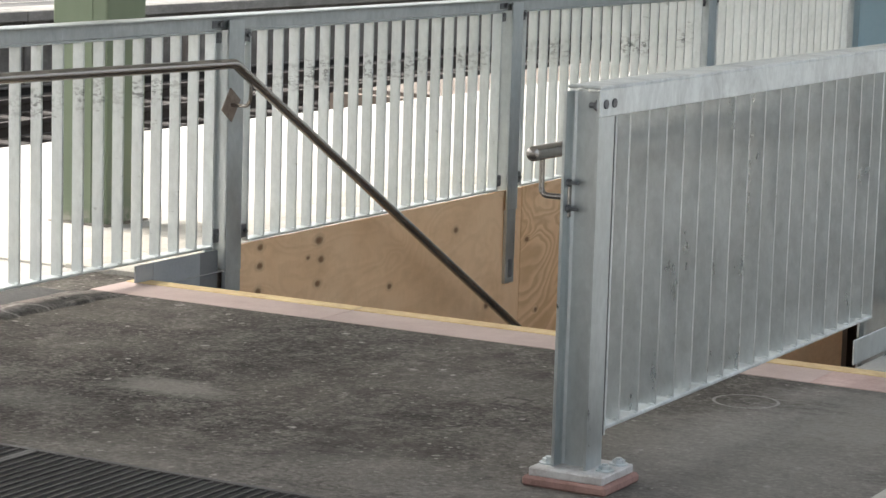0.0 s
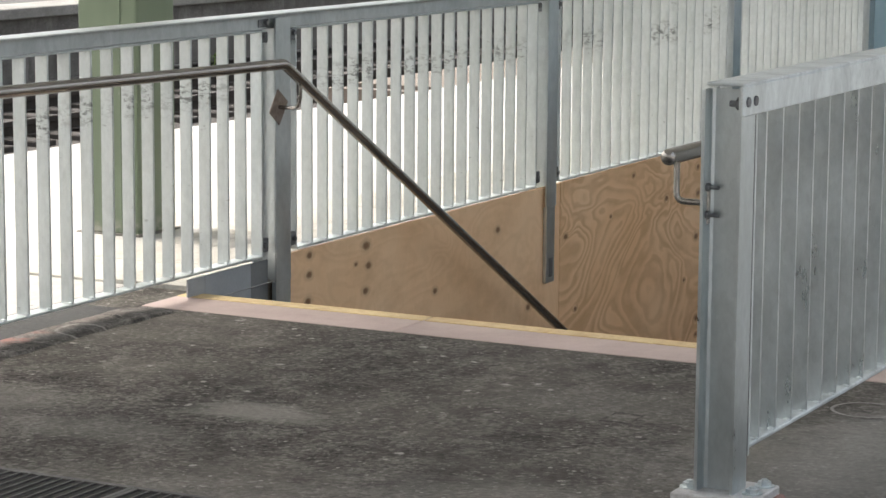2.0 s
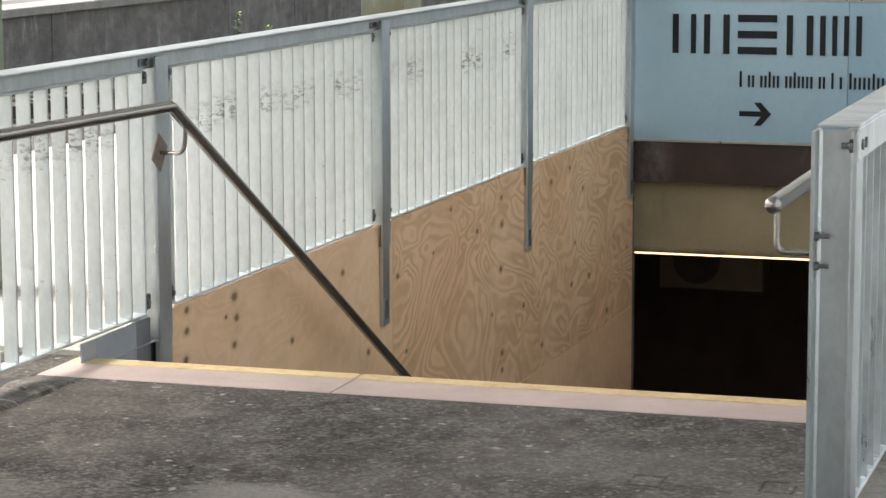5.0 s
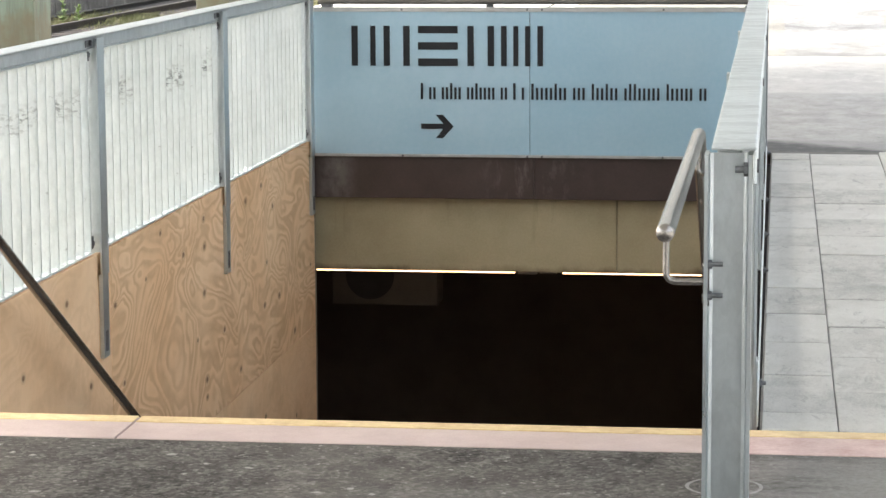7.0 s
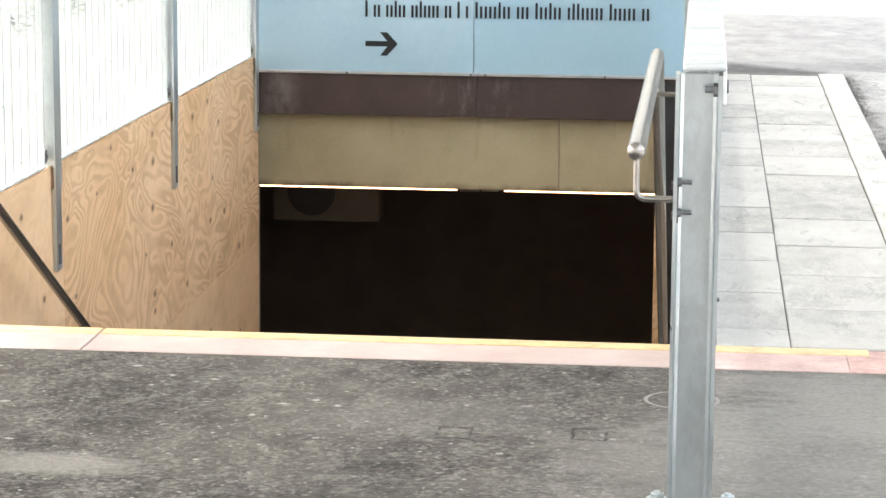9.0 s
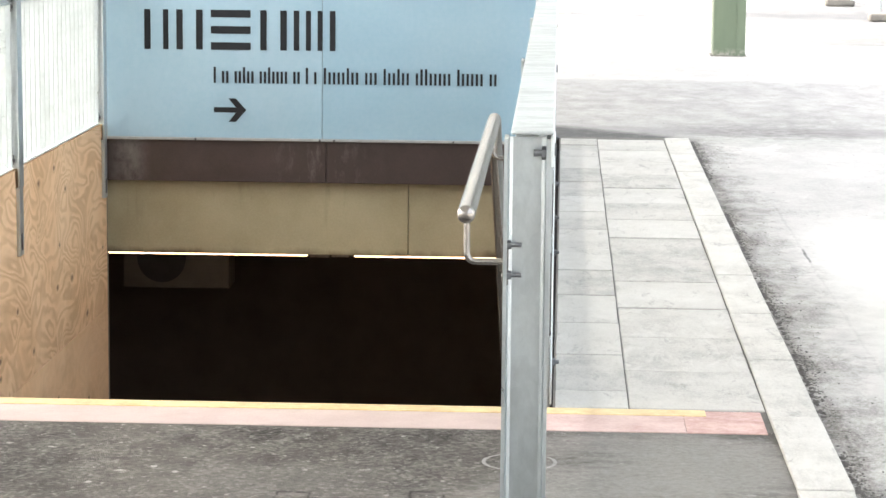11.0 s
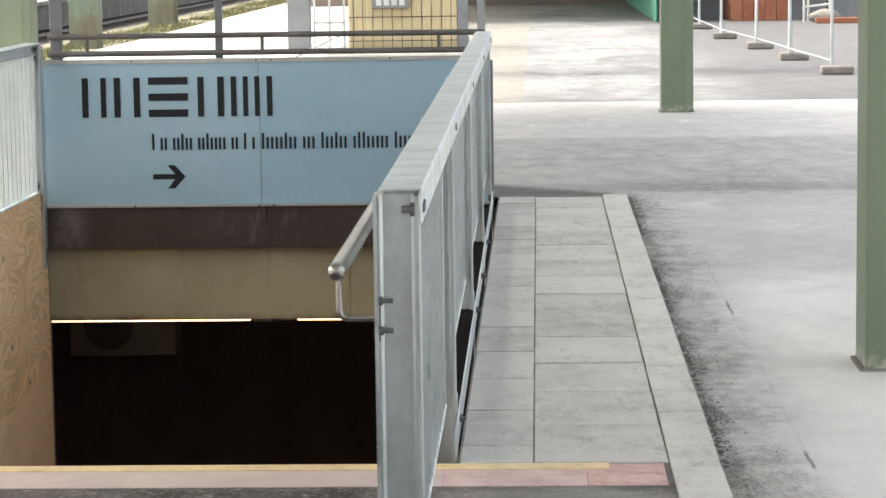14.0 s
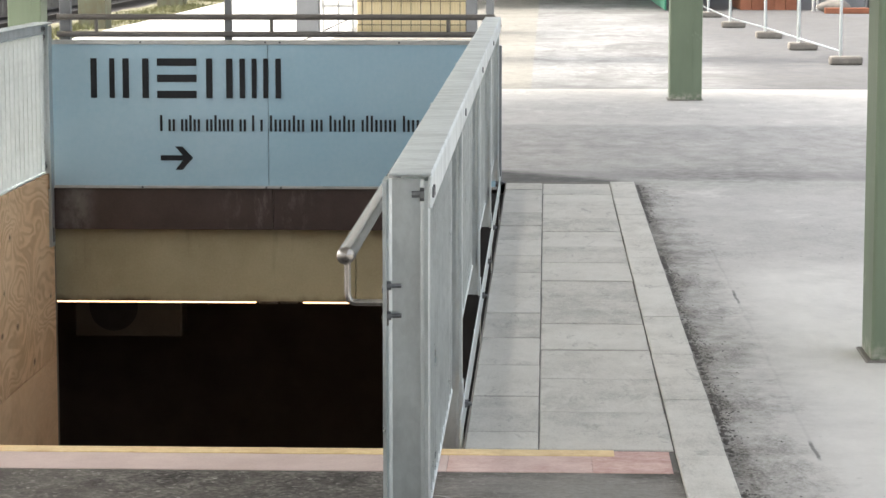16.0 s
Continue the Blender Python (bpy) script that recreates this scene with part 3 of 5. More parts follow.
BEIGE = make_beige()
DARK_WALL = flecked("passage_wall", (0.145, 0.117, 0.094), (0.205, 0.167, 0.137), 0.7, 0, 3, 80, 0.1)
STEP_STONE = flecked("stair_stone", (0.16, 0.15, 0.14), (0.30, 0.29, 0.27), 0.7, 0, 6, 110, 0.2)
RAIL_GREY = flecked("brown_grey_rail", (0.115, 0.105, 0.095), (0.19, 0.175, 0.16), 0.5, 0.4, 10, 110, 0.1)
BLUE_GREY = flecked("blue_grey_steel", (0.27, 0.295, 0.315), (0.36, 0.385, 0.405), 0.5, 0.1, 6, 90, 0.05)
GREY_PAINT = flecked("grey_paint", (0.15, 0.157, 0.162), (0.21, 0.218, 0.224), 0.5, 0, 3, 90, 0.05)
YELLOW_WALL = flecked("yellow_cladding", (0.68, 0.57, 0.335), (0.80, 0.68, 0.435), 0.6, 0, 3, 60, 0.1)
GREEN_BOARD = flecked("green_hoarding", (0.03, 0.16, 0.10), (0.05, 0.22, 0.14), 0.5, 0, 2, 60, 0.1)
RUST_BOARD = flecked("rust_red_board", (0.20, 0.065, 0.03), (0.34, 0.13, 0.07), 0.7, 0, 3, 60, 0.1)
CONC_FOOT = flecked("fence_foot_concrete", (0.14, 0.128, 0.112), (0.25, 0.232, 0.205), 0.85, 0, 8, 90, 0.3)
# underside of the unseen canopy, kept pale to bounce light down
CANOPY = flecked("canopy_underside", (0.48, 0.50, 0.49), (0.58, 0.60, 0.59), 0.7, 0, 1, 40, 0.1)
GRATE = flecked("grate_steel", (0.06, 0.058, 0.056), (0.12, 0.116, 0.112), 0.55, 0.5, 15, 120, 0.1)
# near-black that stands in for deep shade under ledge and grating bars
SHADE_BLACK = flecked("shade_black", (0.015, 0.014, 0.013), (0.03, 0.028, 0.026), 0.9, 0, 8, 90, 0.2)
# speckled granite, darkened further for the shadow that lies on it
GRANITE_SHADED = flecked("shaded_granite_strip", (0.016, 0.016, 0.016), (0.075, 0.075, 0.073), 0.8, 0, 60, 160, 0.6)
MORTAR = flecked("red_mortar", (0.22, 0.125, 0.105), (0.36, 0.22, 0.19), 0.85, 0, 14, 120, 0.4)
PAINT_WHITE = flecked("chalk_white", (0.20, 0.19, 0.175), (0.40, 0.385, 0.36), 0.85, 0, 30, 150, 0.2)
RAIL_STEEL = flecked("rail_steel", (0.026, 0.021, 0.018), (0.065, 0.054, 0.047), 0.75, 0.2, 8, 90, 0.1)
BLADE = flecked("grass_blade", (0.07, 0.095, 0.03), (0.19, 0.175, 0.085), 0.8, 0, 0.7, 9, 0.1)
LEAF = flecked("leaf", (0.10, 0.17, 0.035), (0.24, 0.34, 0.09), 0.6, 0, 9, 60, 0.1)
GRASS_BASE = flecked("grass_soil", (0.07, 0.075, 0.035), (0.16, 0.145, 0.085), 0.95, 0, 1.6, 30, 0.5)
DARK_METAL = flecked("dark_metal", (0.03, 0.03, 0.032), (0.06, 0.06, 0.065), 0.5, 0.4, 6, 80, 0.1)
UNIT_GREY = flecked("unit_grey", (0.12, 0.108, 0.094), (0.16, 0.145, 0.128), 0.5, 0, 6, 80, 0.1)
PALE = flecked("pale_plastic", (0.45, 0.44, 0.42), (0.58, 0.57, 0.55), 0.5, 0, 6, 80, 0.1)
TUBE_GLOW = make_glow("tube_glow", (1.0, 0.60, 0.33), 0.9)


# ---- mesh helpers ----
def box(bm, x0, x1, y0, y1, z0, z1, bevel=0.0, segs=1):
    r = bmesh.ops.create_cube(bm, size=1.0, matrix=Matrix.Translation(((x0 + x1) / 2, (y0 + y1) / 2, (z0 + z1) / 2)) @ Matrix.Diagonal((x1 - x0, y1 - y0, z1 - z0, 1)))
    if bevel:
        edges = list({e for v in r["verts"] for e in v.link_edges})
        bmesh.ops.bevel(bm, geom=edges, offset=bevel, segments=segs, affect="EDGES", profile=0.5)
    return bm


def cyl(bm, a, b, r, n=14, r2=None):
    a, b = Vector(a), Vector(b)
    m = Matrix.Translation((a + b) / 2) @ (b - a).to_track_quat("Z", "Y").to_matrix().to_4x4()
    bmesh.ops.create_cone(bm, cap_ends=True, segments=n, radius1=r, radius2=r if r2 is None else r2, depth=(b - a).length, matrix=m)
    return bm


def ball(bm, p, r, sx=1.0, sy=1.0, sz=1.0):
    bmesh.ops.create_uvsphere(bm, u_segments=16, v_segments=10, radius=r, matrix=Matrix.Translation(p) @ Matrix.Diagonal((sx, sy, sz, 1)))
    return bm


def tube_along(bm, pts, r, n=14):
    """A round tube through pts, mitred at its bends, with flat ends."""
    pts = [Vector(p) for p in pts]
    rings = []
    for i, p in enumerate(pts):
        d = (pts[min(i + 1, len(pts) - 1)] - pts[max(i - 1, 0)]).normalized()
        if 0 < i < len(pts) - 1:
            d = ((pts[i + 1] - p).normalized() + (p - pts[i - 1]).normalized()).normalized()
        side = d.cross(Vector((1, 0, 0)))
        if side.length < 0.2:
            side = d.cross(Vector((0, 0, 1)))
        side.normalize()
        up = side.cross(d).normalized()
        rings.append([bm.verts.new(p + r * (math.cos(a) * side + math.sin(a) * up)) for a in (2 * math.pi * k / n for k in range(n))])
    for u, v in zip(rings, rings[1:]):
        for k in range(n):
            bm.faces.new((u[k], u[(k + 1) % n], v[(k + 1) % n], v[k]))
    bm.faces.new(rings[0][::-1])
    bm.faces.new(rings[-1])
    return bm


def arc(p, c, q, n=6):
    """Points of a rounded bend from p by the corner c to q."""
    p, c, q = Vector(p), Vector(c), Vector(q)
    return [(1 - s) ** 2 * p + 2 * s * (1 - s) * c + s * s * q for s in (k / n for k in range(n + 1))]


def mesh_of(name, bm, material, smooth=False):
    bmesh.ops.recalc_face_normals(bm, faces=bm.faces)
    me = bpy.data.meshes.new(name)
    bm.to_mesh(me)
    bm.free()
    for mt in material if isinstance(material, (list, tuple)) else [material]:
        me.materials.append(mt)
    if smooth:
        for p in me.polygons:
            p.use_smooth = True
        me.set_sharp_from_angle(angle=radians(40))
    return me


def part(name, bm, material, parent=None, label="", smooth=False, at=None):
    ob = new(name, bm if isinstance(bm, bpy.types.Mesh) else mesh_of(name, bm, material, smooth))
    if parent is not None:
        ob.parent = parent
    if at is not None:
        ob.location = at
    return tagged(ob, label) if label else ob


def thing(name, label, category, group="", kind="", at=None):
    ob = tagged(new(name), label, category, group, kind)
    ob.empty_display_size = 0.1
    if at is not None:
        ob.location = at
    return ob


def solid(name, bm, material, label, category="", group="", kind="", smooth=False):
    return tagged(part(name, bm, material, smooth=smooth), label, category, group, kind)


def quad(bm, pts, mat=0):
    f = bm.faces.new([bm.verts.new(p) for p in pts])
    f.material_index = mat
    return f


# ---- sizes of the place ----
STAIR_R = 3.128         # right wall of the stairwell
SIGN_Y = 8.65           # far end of the stairwell
EDGE_X = -4.18          # platform edge to the track
OPP_X = -12.6           # opposite platform
BED_Z = -0.95
FAR_Y = 18.95           # end of the concrete under the canopy

# ---- ground ----
bm = bmesh.new()


def flat(x0, x1, y0, y1, z, mat):
    quad(bm, [(x0, y0, z), (x1, y0, z), (x1, y1, z), (x0, y1, z)], mat)


EDGE = [(-400, -3.74), (-60, -3.74), (3, -3.74), (8, -3.60), (13, -3.62), (22, -3.86), (32, EDGE_X), (60, EDGE_X), (120, EDGE_X), (400, EDGE_X)]
for (ya, xa), (yb, xb) in zip(EDGE, EDGE[1:]):            # gently curved platform edge to the track
    quad(bm, [(xa, ya, BED_Z), (xb, yb, BED_Z), (xb, yb, 0), (xa, ya, 0)], 2)
    if -60 <= ya < 120:
        quad(bm, [(xa, ya, 0), (-0.42, ya, 0), (-0.42, yb, 0), (xb, yb, 0)], 2)
flat(-0.42, -0.09, -0.05, 120, -0.02, 2)
flat(-0.42, -0.09, -0.40, -0.05, 0, 0)
flat(-0.42, 4.0, -60, -0.40, 0, 0)                       # asphalt before the stairs
flat(-0.09, 0.0, -0.05, 120, -0.02, 2)                    # strip under the fence
flat(STAIR_R, 4.0, -0.40, 8.9, 0.0005, 6)                 # bed of the slabs
flat(0.0, STAIR_R, SIGN_Y + 0.15, FAR_Y, 0, 1)
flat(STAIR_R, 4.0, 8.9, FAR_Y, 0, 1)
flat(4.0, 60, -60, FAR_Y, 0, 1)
flat(0.0, 3.24, FAR_Y, 120, 0, 3)
flat(3.24, 60, FAR_Y, 120, 0, 4)
flat(EDGE_X, 60, 120, 400, 0, 4)
flat(60, 400, -60, 400, 0, 4)
flat(-3.74, 400, -400, -60, 0, 4)
flat(OPP_X, -3.4, -400, 400, BED_Z, 5)
flat(-400, OPP_X, -400, 400, 0, 7)
quad(bm, [(OPP_X, -400, BED_Z), (OPP_X, 400, BED_Z), (OPP_X, 400, 0), (OPP_X, -400, 0)], 2)
me = bpy.data.meshes.new("ground")
bm.to_mesh(me)
bm.free()
for mt in (ASPHALT, GROUND_CONCRETE, PLATFORM, FAR_PAVING, YARD, BALLAST, JOINT, SHADED_PLATFORM):
    me.materials.append(mt)
tagged(new("ground", me), "worn asphalt and concrete station platform with a track bed", "ground", kind="structure")

# ---- stairwell: walls, stairs, passage ----
bm = bmesh.new()
box(bm, -0.30, -0.022, 0.0, SIGN_Y + 0.15, -3.6, -0.02)
solid("wall_left", bm, DARK_WALL, "concrete side wall of the stairwell", "wall", kind="structure")
bm = bmesh.new()
box(bm, STAIR_R + 0.0, STAIR_R + 0.16, 0.0, SIGN_Y + 0.15, -3.6, -0.035)
solid("wall_right", bm, DARK_WALL, "dark concrete side wall of the stairwell", "wall", kind="structure")
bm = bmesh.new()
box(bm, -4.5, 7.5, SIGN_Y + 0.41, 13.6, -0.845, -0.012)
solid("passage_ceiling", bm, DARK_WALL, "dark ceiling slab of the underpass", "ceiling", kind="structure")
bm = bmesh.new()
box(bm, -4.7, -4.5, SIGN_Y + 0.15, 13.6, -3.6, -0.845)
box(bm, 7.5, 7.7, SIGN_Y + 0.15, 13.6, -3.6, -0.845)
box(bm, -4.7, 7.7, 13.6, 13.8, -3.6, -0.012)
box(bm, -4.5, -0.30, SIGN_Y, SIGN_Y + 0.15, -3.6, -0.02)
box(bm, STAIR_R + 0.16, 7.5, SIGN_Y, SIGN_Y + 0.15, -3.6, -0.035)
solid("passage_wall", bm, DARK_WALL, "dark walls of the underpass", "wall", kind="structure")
bm = bmesh.new()
box(bm, -4.7, 7.7, 6.0, 13.8, -3.8, -3.6)
solid("passage_floor", bm, STEP_STONE, "dark stone floor of the underpass", "floor", kind="structure")
stairs = thing("stairs", "stone stairs leading down into a dark underpass", "stairs", kind="structure")
for k in range(1, 20):
    bm = bmesh.new()
    box(bm, 0.0, STAIR_R, (k - 1) * 0.315 - 0.102, k * 0.315 - 0.08, -3.6, -k * 0.18, 0.006)
    part("step", bm, STEP_STONE, stairs)

# top edge: pink stones with a yellow painted nosing
edge = thing("stair_edge", "pink stone top step with a worn yellow painted edge", "step", kind="structure")
for x0, x1, mt in ((-0.09, 1.037, STONE), (1.043, 3.085, STONE), (3.0855, 3.563, STONE_ROSE), (3.5635, 3.826, STONE_RED)):
    bm = bmesh.new()
    box(bm, x0, x1, -0.432, -0.100, -0.16, 0.003, 0.002)
    part("edge_stone", bm, mt, edge)
for x0, x1 in ((-0.085, 1.035), (1.045, 3.64)):
    bm = bmesh.new()
    box(bm, x0, x1, -0.186, -0.096, -0.03, 0.006, 0.002)
    part("yellow_band", bm, YELLOW, edge, "worn yellow paint band")


# ---- fences ----
PITCH = 0.1345          # from slat to slat
FIN_H0, FIN_H1 = 0.102, 1.040


def i_post(bm, x0, x1, y0, y1, z0, z1, t=0.009):
    """A rolled I section standing upright, flanges facing -x and +x, with rounded roots: one outline drawn up."""
    w, s, r = 0.5 * (y0 + y1), 0.004, 0.012
    half = [(x0, y0), (x0 + t, y0), (x0 + t, w - s - r), (x0 + t + 0.3 * r, w - s - 0.3 * r), (x0 + t + r, w - s),
            (x1 - t - r, w - s), (x1 - t - 0.3 * r, w - s - 0.3 * r), (x1 - t, w - s - r), (x1 - t, y0), (x1, y0)]
    outline = half + [(x, 2 * w - y) for x, y in reversed(half)]
    lo = [bm.verts.new((x, y, z0)) for x, y in outline]
    hi = [bm.verts.new((x, y, z1)) for x, y in outline]
    for k in range(len(lo)):
        j = (k + 1) % len(lo)
        bm.faces.new((lo[k], lo[j], hi[j], hi[k]))
    bm.faces.new(lo[::-1])
    bm.faces.new(hi)


def bolt(bm, p, axis, r=0.012, length=0.045):
    """A hexagonal nut with its threaded end along the axis."""
    p, axis = Vector(p), Vector(axis)
    cyl(bm, p, p + axis * 0.011, r, 6)
    cyl(bm, p + axis * 0.009, p + axis * length, r * 0.5, 8)


def slat_mesh(z0, z1, material, half=0.026, bulge=0.0015, t=0.006, n=4):
    """A flat bar on edge, slightly dished, drawn up from its outline."""
    b = bmesh.new()
    xs = [-half + 2 * half * k / n for k in range(n + 1)]
    outline = [(x, -bulge * (1 - (x / half) ** 2)) for x in xs] + [(x, t - bulge * (1 - (x / half) ** 2)) for x in reversed(xs)]
    lo = [b.verts.new((x, y, z0)) for x, y in outline]
    hi = [b.verts.new((x, y, z1)) for x, y in outline]
    for k in range(len(lo)):
        j = (k + 1) % len(lo)
        b.faces.new((lo[k], lo[j], hi[j], hi[k]))
    b.faces.new(lo[::-1])
    b.faces.new(hi)
    return mesh_of("slat", b, material, smooth=True)


FIN_MESH = slat_mesh(FIN_H0, FIN_H1, STEEL_FIN, bulge=0.0006, t=0.010)


def fence_bay(fence, px, y0, y1, side, low=FIN_H0, fin=None, top=FIN_H1):
    """One panel between two posts: slats on edge, a flat bar below and above, and end bars with their bolts."""
    bm = bmesh.new()
    foot = bmesh.new()
    box(foot, px - 0.033, px + 0.033, y0 + 0.009, y1 - 0.009, low - 0.010, low + (0.003 if side < 0 else 0.001), 0.003)
    for k in range(1, round((y1 - y0) / PITCH)):
        ball(foot, (px + 0.022, y0 + (y1 - y0) * k / round((y1 - y0) / PITCH) - 0.006, low + 0.004), 0.008, 1.4, 0.8, 0.7)
    part("bottom_bar", foot, STEEL_SKYLIT, fence, "bottom bar with weld beads, lightened as if catching the sky")
    box(bm, px - 0.031, px + 0.031, y0, y1, top + 0.0, top + 0.010, 0.002)
    box(bm, px - 0.028, px + 0.028, y0, y0 + 0.008, low - 0.002, top, 0.002)
    box(bm, px - 0.028, px + 0.028, y1 - 0.008, y1, low - 0.002, top, 0.002)
    panel = part("fence_panel", bm, STEEL, fence)
    n = round((y1 - y0) / PITCH)
    for k in range(1, n):
        sl = new("slat", fin or FIN_MESH)
        sl.parent = panel
        sl.location = (px, y0 + (y1 - y0) * k / n, 0)
        sl.rotation_euler = (0, 0, radians(random.uniform(-1.2, 1.2)))
    for yy, d in ((y0, -1), (y1, 1)):
        for zz in (low + 0.04, top - 0.015):
            bm = bmesh.new()
            box(bm, px - 0.024, px + (0.024 if side > 0 else 0.0), min(yy, yy + d * 0.05), max(yy, yy + d * 0.05), zz - 0.030, zz + (0.030 if zz < 0.5 else 0.016), 0.003)
            cyl(bm, (px + side * 0.024, yy + d * 0.016, zz), (px + side * 0.036, yy + d * 0.016, zz), 0.011, 6)
            part("panel_bracket", bm, BOLT, panel)


def top_rail(fence, x_in, x_out, y0, y1, z0, z1, mt=None, web=None):
    """A section laid over the posts: a plate on top and a deep flange down its outer side, or set in at web."""
    lo, hi = min(x_in, x_out), max(x_in, x_out)
    t = 0.009
    bm = bmesh.new()
    box(bm, lo, hi, y0, y1, z1 - t, z1, 0.003)
    if web is not None:
        box(bm, web, web + t, y0, y1, z0, z1 - t, 0.002)
        return part("top_rail", bm, mt or STEEL_SKYLIT, fence)
    xo = (x_out - t, x_out) if x_out > x_in else (x_out, x_out + t)
    box(bm, xo[0], xo[1], y0, y1, z0, z1 - t, 0.003)
    return part("top_rail", bm, mt or STEEL_SKYLIT, fence)


FIN_CLEAN_MESH = slat_mesh(FIN_H0, FIN_H1, STEEL_FIN_CLEAN, bulge=0.0006, t=0.010)
FIN2_MESH = slat_mesh(0.150, 1.10, STEEL_FIN_DULL, 0.031, 0.0004, 0.010)
FIN3_MESH = slat_mesh(0.232, 1.10, STEEL_FIN_DULL, 0.031, 0.0004, 0.010)

# left fence, bolted to the side of the stairwell
left = thing("fence", "galvanised steel fence with upright slats beside plywood boarding", "fence", "steel fences", at=(-0.045, 0, 0))
posts_l = [-4.91, -2.22, 0.470, 3.168, 5.832, 8.50]
for k, py in enumerate(posts_l):
    bm = bmesh.new()
    low = -0.30 if k == 2 else (-0.42 if k > 2 else 0.0)
    i_post(bm, -0.055, 0.068, py - 0.06, py + 0.06, max(low, -0.02), 1.097)
    if k > 1:
        box(bm, 0.046, 0.0665, py - (0.06 if k == 2 else 0.05), py + (0.06 if k == 2 else 0.05), low, -0.02, 0.002)
    post = part("post", bm, STEEL, left)
    if k > 2:
        bm = bmesh.new()
        box(bm, 0.0665, 0.069, py - 0.022, py + 0.022, low + 0.03, low + 0.13, 0.001)
        part("slot", bm, BOLT, post, "dark slotted bolt hole")
    if k < len(posts_l) - 1:
        end = posts_l[k + 1] - 0.116
        fence_bay(left, 0.01, end - 18 * 0.1357 if k < 2 else py + 0.155, end if k < 2 else py + 0.155 + 18 * PITCH, 1, fin=FIN_CLEAN_MESH if k == 4 else None)
        bm = bmesh.new()
        nxt = posts_l[k + 1]
        box(bm, 0.036, 0.041, nxt - 0.15, nxt - 0.065, 1.062, 1.094, 0.002)
        cyl(bm, (0.043, nxt - 0.1, 1.08), (0.056, nxt - 0.1, 1.08), 0.012, 6)
        part("splice_plate", bm, BOLT, left)
top_rail(left, -0.062, 0.064, posts_l[0] - 0.06, SIGN_Y - 0.03, 1.051, 1.116, STEEL_DULL, 0.026)

# right fence
right = thing("fence", "galvanised steel fence with upright slats and a wide top rail", "fence", "steel fences", at=(3.061, -2.28, 0))
right.rotation_euler = (0, 0, radians(0.13))
posts_r = [0.0, 2.63, 5.23, 7.83, 10.41]
for k, py in enumerate(posts_r):
    bm = bmesh.new()
    i_post(bm, -0.056, 0.056, py - 0.052, py + 0.052, 0.05 if k == 0 else (-0.28 if k == 1 else 0.085), 1.148)
    post = part("post", bm, STEEL, right)
    if k == 0:
        bm = bmesh.new()
        box(bm, -0.108, 0.130, -0.094, 0.120, 0.028, 0.055, 0.004)
        plate = part("base_plate", bm, DUSTY_STEEL, post, "steel plate dusted with pink mortar")
        for bx, by in ((-0.080, -0.02), (0.098, -0.01), (-0.080, 0.085), (0.098, 0.085)):
            bm = bmesh.new()
            cyl(bm, (bx, by, 0.055), (bx, by, 0.059), 0.028, 14)
            bolt(bm, (bx, by, 0.059), (0, 0, 1), 0.019, 0.017)
            part("anchor_bolt", bm, STEEL, plate)
        for bz in (0.885, 0.81):
            bm = bmesh.new()
            bolt(bm, (-0.047, -0.030, bz), (1, 0, 0), 0.011, 0.036)
            part("bolt", bm, BOLT, post)
        bm = bmesh.new()
        bolt(bm, (0.046, -0.030, 1.112), (-1, 0, 0), 0.017, 0.031)
        part("bolt", bm, BOLT, post)
    else:
        bm = bmesh.new()
        box(bm, 0.0565, 0.060, py - 0.05, py + 0.05, -0.28, 0.16, 0.001)
        part("post_foot", bm, STEEL, post)
    if k < len(posts_r) - 1:
        y0 = py + (0.092 if k == 0 else 0.085)
        # the dark strip paints the shadowed slit between post and end bar
        for nm, xa, xb, ya, yb, mt in (("packing_strip", 0.030, 0.053, 0.0535, 0.066, DARK_METAL), ("end_bar", -0.030, 0.055, 0.067, 0.075, STEEL_SKYLIT)):
            bm = bmesh.new()
            box(bm, xa, xb, py + ya, py + yb, 0.22 if k else 0.14, 1.079, 0.001)
            part(nm, bm, mt, right)
        fence_bay(right, -0.006, y0, y0 + 18 * PITCH if k == 0 else posts_r[k + 1] - 0.085, -1, 0.232 if k else 0.150, FIN3_MESH if k else FIN2_MESH, 1.10)
top_rail(right, -0.040, 0.066, -0.066, posts_r[-1] + 0.12, 1.080, 1.169)
for py in posts_r:
    for d in (-0.034, 0.022) if py == 0 else (0.0,):
        bm = bmesh.new()
        cyl(bm, (0.066, py + d, 1.118), (0.071, py + d, 1.118), 0.0135, 16)
        part("rail_bolt", bm, BOLT, right)
bm = bmesh.new()
box(bm, 0.0605, 0.067, 2.20, posts_r[-1] + 0.1, 0.012, 0.105, 0.002)
low_plate = part("foot_plate", bm, STEEL, right)
for py in (2.62, 5.24, 6.42, 7.85, 10.35):
    bm = bmesh.new()
    bolt(bm, (0.067, py + 0.0, 0.078), (1, 0, 0), 0.015, 0.024)
    part("bolt", bm, BOLT, low_plate)
bm = bmesh.new()
box(bm, 2.938, 3.206, -2.388, -2.148, 0.0, 0.030, 0.007)
solid("mortar_pad", bm, MORTAR, "reddish mortar pad under a steel post", "pad")


